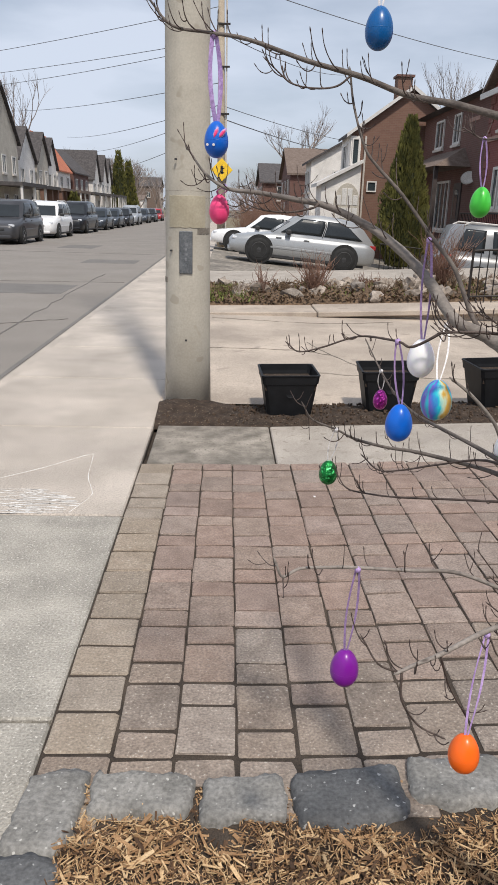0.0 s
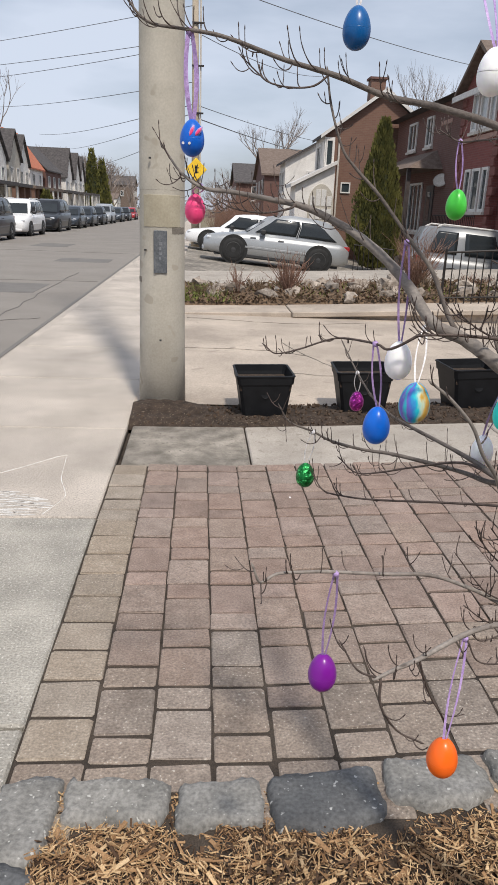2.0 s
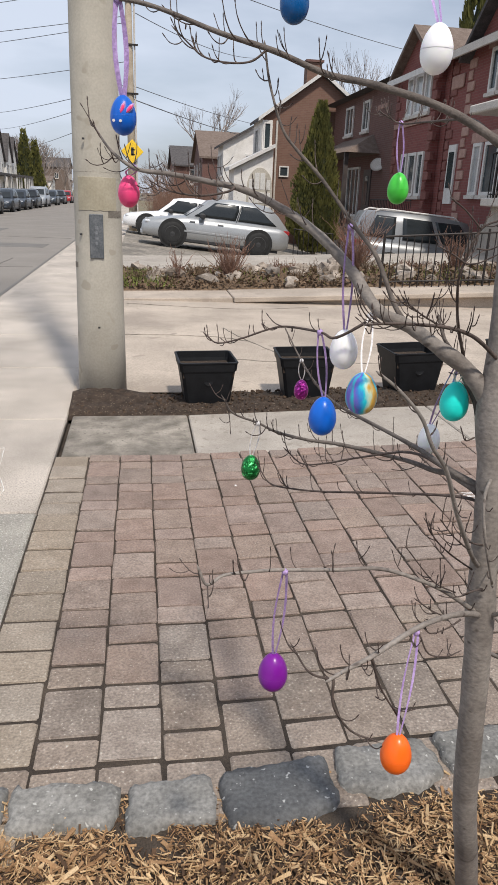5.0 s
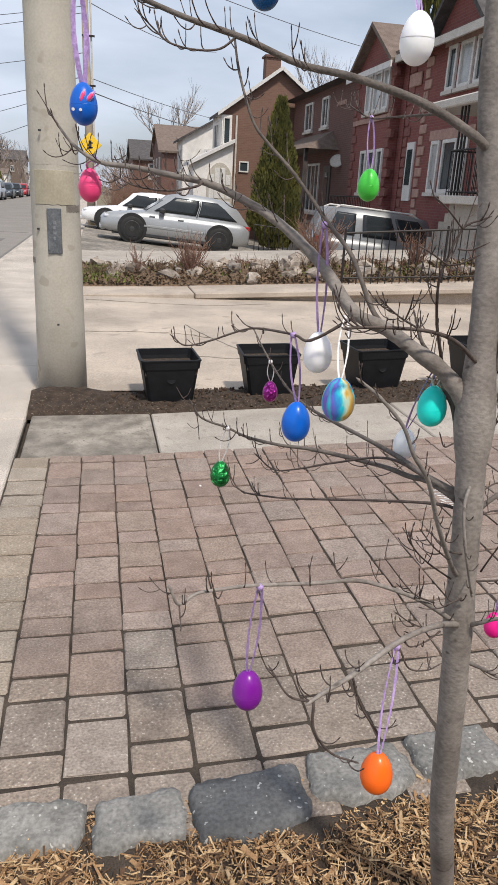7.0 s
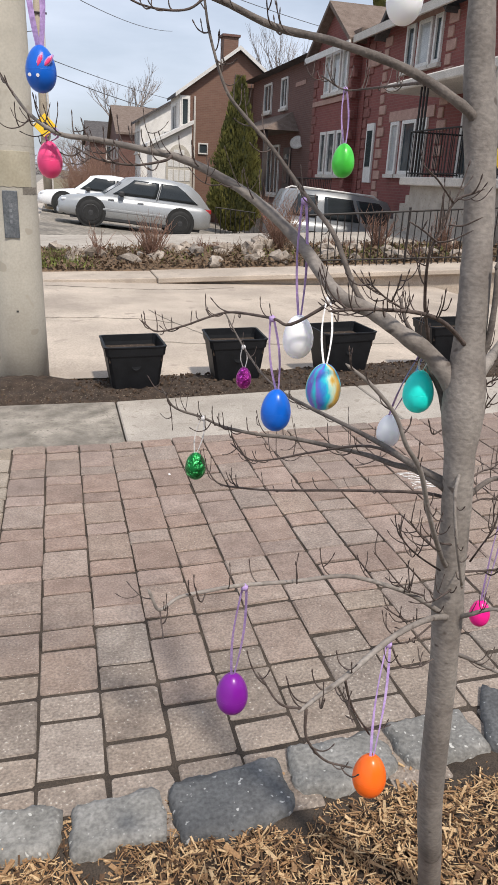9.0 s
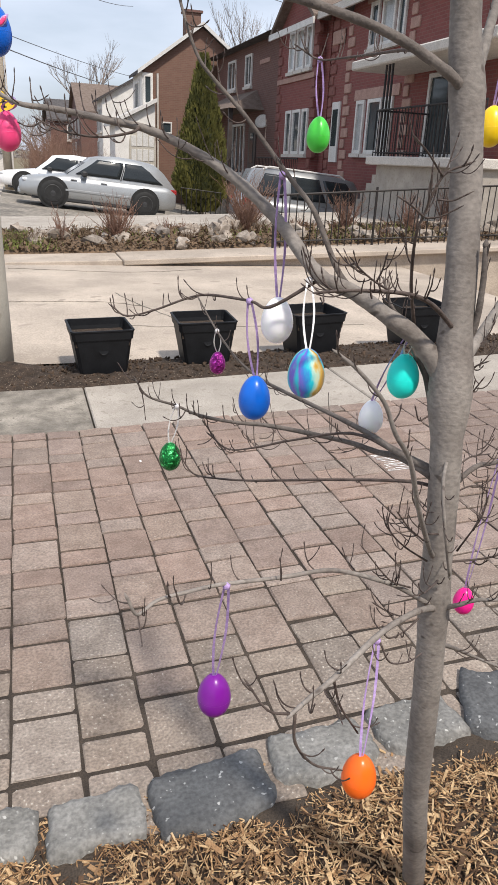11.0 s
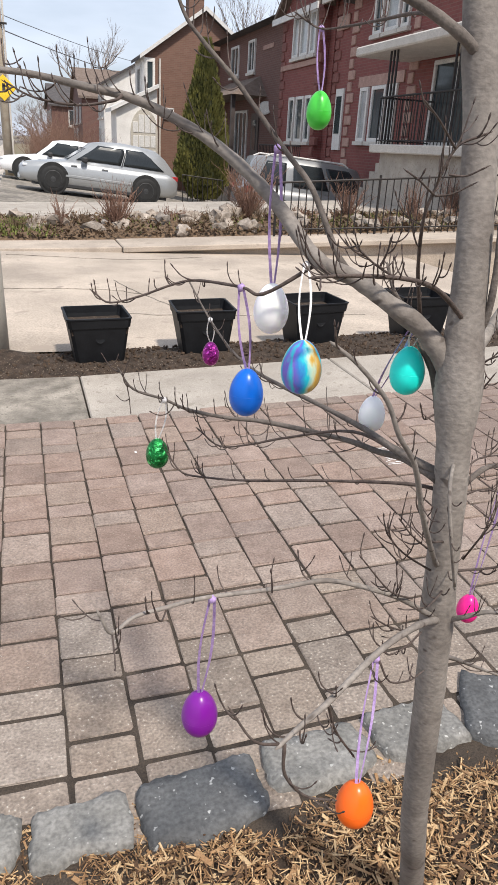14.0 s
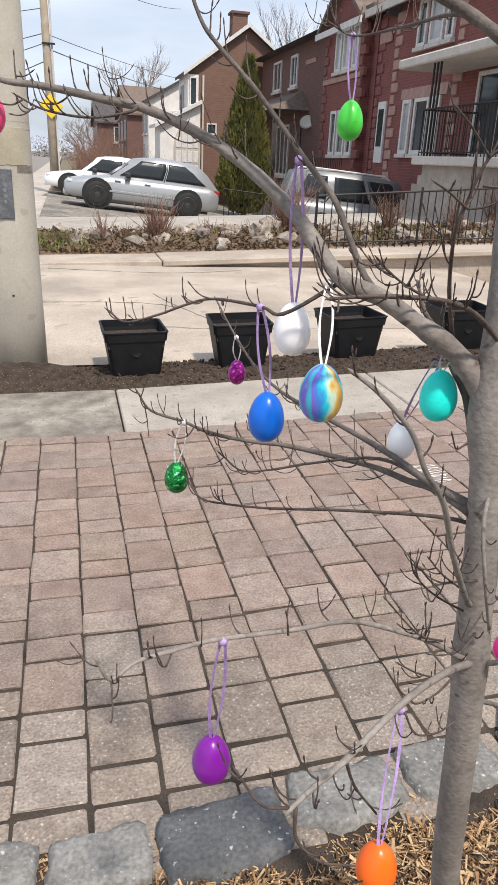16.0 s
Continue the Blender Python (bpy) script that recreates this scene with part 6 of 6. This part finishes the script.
rr = random.Random(11)
for i in range(70):
    x = -0.3 + 8.4 * i / 70 + rr.uniform(-0.12, 0.12)
    y = rr.choice((12.3, 12.5, 12.8, 13.2, 13.6, 14.0)) + rr.uniform(-0.1, 0.1)
    r = rr.uniform(0.06, 0.165) * (1.8 if i in (18, 27, 30) else 1)
    b = bmesh.new()
    bmesh.ops.create_icosphere(b, subdivisions=2, radius=1)
    s = rr.uniform(0, 50)
    for v in b.verts:
        n = 1 + 0.75 * noise.noise(v.co * 1.3 + Vector((s, 0, 0))) + 0.35 * noise.noise(v.co * 3.2 + Vector((s, 0, 0)))
        v.co = Vector((v.co.x * r * 1.25 * n, v.co.y * r * n, v.co.z * r * 0.8 * n))
    ob = part("rock", b, M["rock"])
    ob.matrix_basis = pose(x, y, bed_z(x, y) + r * 0.25, rr.uniform(-20, 20), rr.uniform(-20, 20), rr.uniform(0, 360))
    tagged(ob, "rough pale brown rock in the garden bed", "rock", "rocks in the garden bed")


def dry_shrub(x, y, z, h, spread, n, seed, m="shrub", label="bare reddish brown shrub in the garden bed"):
    rnd = random.Random(seed)
    ob = thing("shrub", label, "shrub", "bare shrubs", at=(x, y, z))
    b = bmesh.new()
    for i in range(n):
        a, lean = rnd.uniform(0, 6.28), rnd.uniform(0.1, 1.0) * spread
        p, d = Vector((rnd.uniform(-0.06, 0.06), rnd.uniform(-0.06, 0.06), -0.03)), Vector((math.cos(a) * lean, math.sin(a) * lean, 1)).normalized()
        l = h * rnd.uniform(0.5, 1.05)
        pts = [p]
        for k in range(4):
            d = (d + Vector((rnd.uniform(-0.2, 0.2), rnd.uniform(-0.2, 0.2), rnd.uniform(-0.05, 0.1)))).normalized()
            p = p + d * l / 4
            pts.append(p)
            if rnd.random() < 0.8:
                e = (d + Vector((rnd.uniform(-1, 1), rnd.uniform(-1, 1), 0.1))).normalized()
                tube(b, [p, p + e * l * 0.12, p + e * l * 0.2 + Vector((0, 0, 0.03))], [0.004, 0.003, 0.0015], 3, cap=False)
        tube(b, pts, [0.007, 0.006, 0.005, 0.004, 0.002], 4, cap=False)
    tagged(part("stem_tangle", b, M[m], ob), kind="stuff")
    return ob


dry_shrub(1.25, 12.7, bed_z(1.25, 12.7), 0.62, 0.75, 90, 1)
dry_shrub(3.55, 13.2, bed_z(3.55, 13.2), 0.95, 0.85, 130, 2)
dry_shrub(5.4, 13.1, bed_z(5.4, 13.1), 0.7, 0.8, 60, 3)
dry_shrub(6.6, 13.0, bed_z(6.6, 13.0), 0.6, 0.8, 50, 4)
for i in range(26):
    sx, sy = -0.3 + 8.4 * i / 26 + rr.uniform(-0.2, 0.2), rr.uniform(12.2, 13.5)
    dry_shrub(sx, sy, bed_z(sx, sy), rr.uniform(0.16, 0.34), 1.3, 26, 300 + i, rr.choice(("shrub", "leaflitter")), "dry tangled stalks in the garden bed")
dry_shrub(0.35, 12.7, bed_z(0.35, 12.7), 0.5, 0.5, 22, 5)
dry_shrub(7.6, 13.3, bed_z(7.6, 13.3), 0.8, 0.8, 60, 6)
bm = bmesh.new()
for i in range(7500):
    x, y = rr.uniform(-0.7, 8.4), 12.1 + 2.6 * rr.random() ** 1.5
    z = (bed_z(x, y) if y < 14.1 else cap(x) + 0.06) + rr.uniform(0, 0.09)
    s = rr.uniform(0.02, 0.055)
    m = pose(x, y, z, rr.uniform(-60, 60), rr.uniform(-60, 60), rr.uniform(0, 360))
    vs = [bm.verts.new(m @ Vector(p)) for p in ((-s, 0, 0), (0, -s * 0.5, 0.004), (s, 0, 0), (0, s * 0.5, 0.004))]
    bm.faces.new(vs)
setting("leaf_litter", bm, M["leaflitter"], "dead leaves and stalks in the bed", "dead leaves", kind="stuff")
bm = bmesh.new()
for i in range(1700):
    x, y = rr.choice((rr.gauss(-0.3, 0.3), rr.gauss(-0.3, 0.3), rr.gauss(3.2, 1.6), rr.gauss(5.5, 0.9))), rr.uniform(12.12, 13.4)
    if x < -0.7:
        continue
    z = bed_z(x, y) + rr.uniform(0, 0.02)
    h, a = rr.uniform(0.04, 0.12), rr.uniform(0, 6.28)
    dx, dy = math.cos(a) * 0.012, math.sin(a) * 0.012
    lx, ly = rr.uniform(-0.05, 0.05), rr.uniform(-0.05, 0.05)
    bm.faces.new([bm.verts.new(p) for p in ((x - dx, y - dy, z), (x + dx, y + dy, z), (x + lx, y + ly, z + h))])
setting("weeds", bm, M["green"], "low yellow-green spring weeds", "weeds", kind="stuff")

# ---- evergreen, far trees, wires ----
def conifer(label, x, y, z, h, r, seed, m="cedar", n=5200, leaf=0.10):
    rnd = random.Random(seed)
    ob = thing("conifer", label, "tree", "trees", at=(x, y, z))
    part("trunk", tube(bmesh.new(), [(0, 0, -0.1), (0, 0, h * 0.9)], [0.11, 0.02], 8), M["wood"], ob)
    verts, faces = [], []
    for i in range(n):
        t = rnd.random() ** 0.75
        t = 1 - t
        a = rnd.uniform(0, 6.283)
        lump = 1 + 0.34 * noise.noise((math.cos(a) * 2.2, math.sin(a) * 2.2, t * 7 + seed))
        shape = min(1, (1 - t) * 1.25 + 0.05) ** 0.8 * min(1, 0.55 + t * 3)
        rad = r * shape * lump * rnd.uniform(0.72, 1.05)
        p = Vector((math.cos(a) * rad, math.sin(a) * rad, 0.12 + t * (h - 0.1)))
        s = leaf * rnd.uniform(0.5, 1.3)
        d = Vector((math.cos(a) * 0.5, math.sin(a) * 0.5, 1.1)).normalized()
        e = d.cross(Vector((rnd.uniform(-1, 1), rnd.uniform(-1, 1), rnd.uniform(-1, 1)))).normalized()
        k = len(verts)
        verts += [p - e * s * 0.35, p + d * s * 0.5 - e * s * 0.28, p + d * s * 1.3, p + d * s * 0.4 + e * s * 0.3]
        faces.append((k, k + 1, k + 2, k + 3))
    me = bpy.data.meshes.new("crown")
    me.from_pydata(verts, [], faces)
    me.materials.append(M[m])
    o = new("crown", me)
    o.parent = ob
    # solid filler in the crown, its dark colour painting the shade between leaves
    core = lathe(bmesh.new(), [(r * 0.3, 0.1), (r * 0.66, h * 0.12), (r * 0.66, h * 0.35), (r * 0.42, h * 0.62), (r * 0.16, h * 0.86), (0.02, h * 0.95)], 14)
    part("inner_foliage", core, M["crown_shade"], ob, "dark core coloured as the shade inside the foliage")
    return ob


conifer("tall narrow green cedar beside the brick house", 6.35, 28.2, -0.5, 5.3, 0.95, 3, n=11000, leaf=0.13)
conifer("tall dark evergreen behind the brick houses", 17.8, 41, -0.7, 14.5, 2.3, 9, "cedar", 3800, 0.42)
conifer("tall olive evergreen down the street", -16.4, 112, -0.7, 9.8, 1.35, 4, "cedar", 1500, 0.45)
conifer("olive evergreen down the street", -15.1, 113, -0.7, 8.4, 1.2, 5, "cedar", 1500, 0.45)
conifer("clipped green hedge bush by a far porch", -14.5, 70, -0.7, 3.2, 1.3, 7, "cedar", 1200, 0.25)


def bare_tree(label, x, y, z, h, seed, levels=5, r=0.22, spread=0.55):
    rnd = random.Random(seed)
    ob = thing("bare_tree", label, "tree", "trees", at=(x, y, z))
    tr, cr = bmesh.new(), bmesh.new()

    def grow(p, d, l, r, lev):
        pts = [p]
        for k in range(3):
            d = (d + Vector((rnd.uniform(-0.16, 0.16), rnd.uniform(-0.16, 0.16), 0.05))).normalized()
            p = p + d * l / 3
            pts.append(p)
        tube(tr if lev >= levels - 1 else cr, pts, [r, r * 0.85, r * 0.72, r * 0.6], 5 if lev > 2 else 3, cap=False)
        if lev:
            for k in range(3 if lev > 1 else 4):
                e = (d + Vector((rnd.uniform(-1, 1), rnd.uniform(-1, 1), rnd.uniform(-0.3, 0.6))) * spread).normalized()
                grow(pts[rnd.choice((2, 3, 3))], e, l * rnd.uniform(0.6, 0.82), r * 0.52, lev - 1)

    grow(Vector((0, 0, -0.2)), Vector((0, 0, 1)), h * 0.33, r, levels)
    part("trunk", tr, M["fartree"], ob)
    tagged(part("crown", cr, M["fartree"], ob, "bare twigs tinted pale for haze"), kind="stuff")
    return ob


bare_tree("leafless tree behind the far houses", -23, 82, -0.7, 16.5, 1, r=0.42)
bare_tree("leafless tree behind the brown house", 6.5, 84, -0.7, 14.0, 2, r=0.36)
bare_tree("leafless tree behind the brick houses", 17.5, 62, -0.7, 13.5, 3, r=0.3)
bare_tree("leafless tree behind the brick houses", 22, 66, -0.7, 15.0, 8, r=0.3)
for i in range(15):
    bare_tree("leafless tree along the far street", -30 + i * 2.6 + rr.uniform(-2, 2) if i < 9 else 1.5 + (i - 9) * 1.5, rr.uniform(118, 165) if i < 9 else rr.uniform(90, 130), -0.7, rr.uniform(9, 13) if i < 9 else rr.uniform(6, 9), 20 + i, levels=4, spread=0.8)
for i in range(10):
    bare_tree("dense leafless tree behind the far houses", -31 + 1.75 * i + rr.uniform(-0.8, 0.8), rr.uniform(126, 140), -0.7, rr.uniform(9.5, 12.5), 70 + i, levels=5, r=0.6, spread=0.85)
for i, (x, y, h) in enumerate(((2.3, 44, 2.6), (2.9, 50, 2.8), (1.9, 58, 3.0), (2.4, 66, 3.2), (1.4, 40, 1.8), (2.0, 75, 3.5), (1.2, 47, 2.2), (2.6, 40, 2.0), (3.2, 62, 3.4), (1.0, 70, 3.0), (1.6, 52, 2.6), (3.6, 36.5, 1.6))):
    dry_shrub(x, y, parking(x, y) if y < 60 else -0.75, h + 0.4, 0.9, 110, 60 + i, "shrub", "tall bare shrub beside the sidewalk")
bm = bmesh.new()
for i in range(170):
    x, y = rr.uniform(-90, 90), rr.uniform(210, 260)
    h = rr.uniform(3, 6.5)
    w = rr.uniform(2.0, 4)
    for k in range(110):
        a, t = rr.uniform(0, 6.28), rr.random() ** 1.8
        p = Vector((x + math.cos(a) * w * rr.random(), y + math.sin(a) * w * rr.random(), -0.7 + h * t))
        s = rr.uniform(0.2, 0.5)
        bm.faces.new([bm.verts.new(p + Vector((rr.uniform(-s, s), rr.uniform(-s, s), rr.uniform(-s, s)))) for _ in range(3)])
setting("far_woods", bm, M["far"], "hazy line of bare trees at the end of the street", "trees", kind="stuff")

pole2 = thing("wooden_pole", "tall weathered wooden utility pole with a yellow sign", "utility pole", at=(-0.48, 30.0, -0.7))
part("shaft", tube(bmesh.new(), [(0, 0, 0), (-0.04, 0, 5), (-0.12, 0, 11.5)], [0.16, 0.14, 0.10], 14), M["wood"], pole2, smooth=True)
part("conduit", tube(bmesh.new(), [(0.19, -0.05, 0), (0.14, -0.05, 5), (0.10, -0.05, 11)], [0.035, 0.035, 0.035], 8), M["soffit"], pole2, "pale cable conduit")
for z in (5.6, 7.2, 8.6):
    part("bracket", boxed(-0.2, 0.25, -0.16, -0.1, z, z + 0.06), M["iron"], pole2)
sg = boxed(-0.30, 0.30, -0.012, 0.012, -0.30, 0.30, bevel=0.01)
sgn = part("warning_sign", sg, M["sign"], pole2, "yellow diamond warning sign")
sgn.matrix_basis = pose(0.0, -0.20, 3.65, 0, 45, 0)
part("symbol", boxed(-0.05, 0.05, -0.02, -0.012, -0.14, 0.14), M["plastic"], sgn, "dark symbol").rotation_euler = (0, radians(-45), 0)
for a in (0.06, -0.10):
    part("symbol", boxed(-0.04, 0.10, -0.02, -0.013, a - 0.02, a + 0.02), M["plastic"], sgn, "dark symbol").rotation_euler = (0, radians(-45), 0)


def wire(a, b, sag, r=0.012):
    a, b = Vector(a), Vector(b)
    pts = [a.lerp(b, k / 16) - Vector((0, 0, sag * 4 * (k / 16) * (1 - k / 16))) for k in range(17)]
    ob = tagged(part("overhead_wire", tube(bmesh.new(), pts, [r] * 17, 5, cap=False), M["wire"]), "thin dark overhead cable strung from pole to pole", "cable", "overhead cables")
    return ob


wire((-0.55, 29.9, 8.5), (-20, 47.7, 9.0), 0.15, 0.012)
wire((-0.55, 29.9, 7.45), (-22, 52.8, 8.9), 0.2, 0.012)
wire((-0.55, 29.9, 7.25), (-22, 56, 8.7), 0.25, 0.012)
wire((-0.55, 29.9, 6.0), (-22, 76, 10.0), 0.3, 0.014)
wire((-0.55, 29.9, 5.25), (-22, 104, 10.2), 0.4, 0.016)
wire((-0.55, 29.9, 4.95), (-22, 118, 9.4), 0.4, 0.016)
wire((-0.55, 29.9, 4.4), (-22, 140, 8.0), 0.4, 0.018)
wire((-0.5, 30.0, 9.4), (15.2, 45, 9.9), 0.2, 0.016)
wire((-0.4, 30.0, 7.6), (9.0, 62, 11.8), 0.4, 0.016)
wire((-0.4, 30.0, 5.2), (12.5, 64, 7.0), 0.3, 0.014)
wire((-0.4, 30.0, 4.75), (12.5, 70, 6.5), 0.3, 0.02)

# the house front behind the viewer
setting("house_wall", boxed(-0.7, 12, -3.4, -3.0, -0.78, 3.0), M["brick_c"], "plain brick house front behind the garden", "wall")
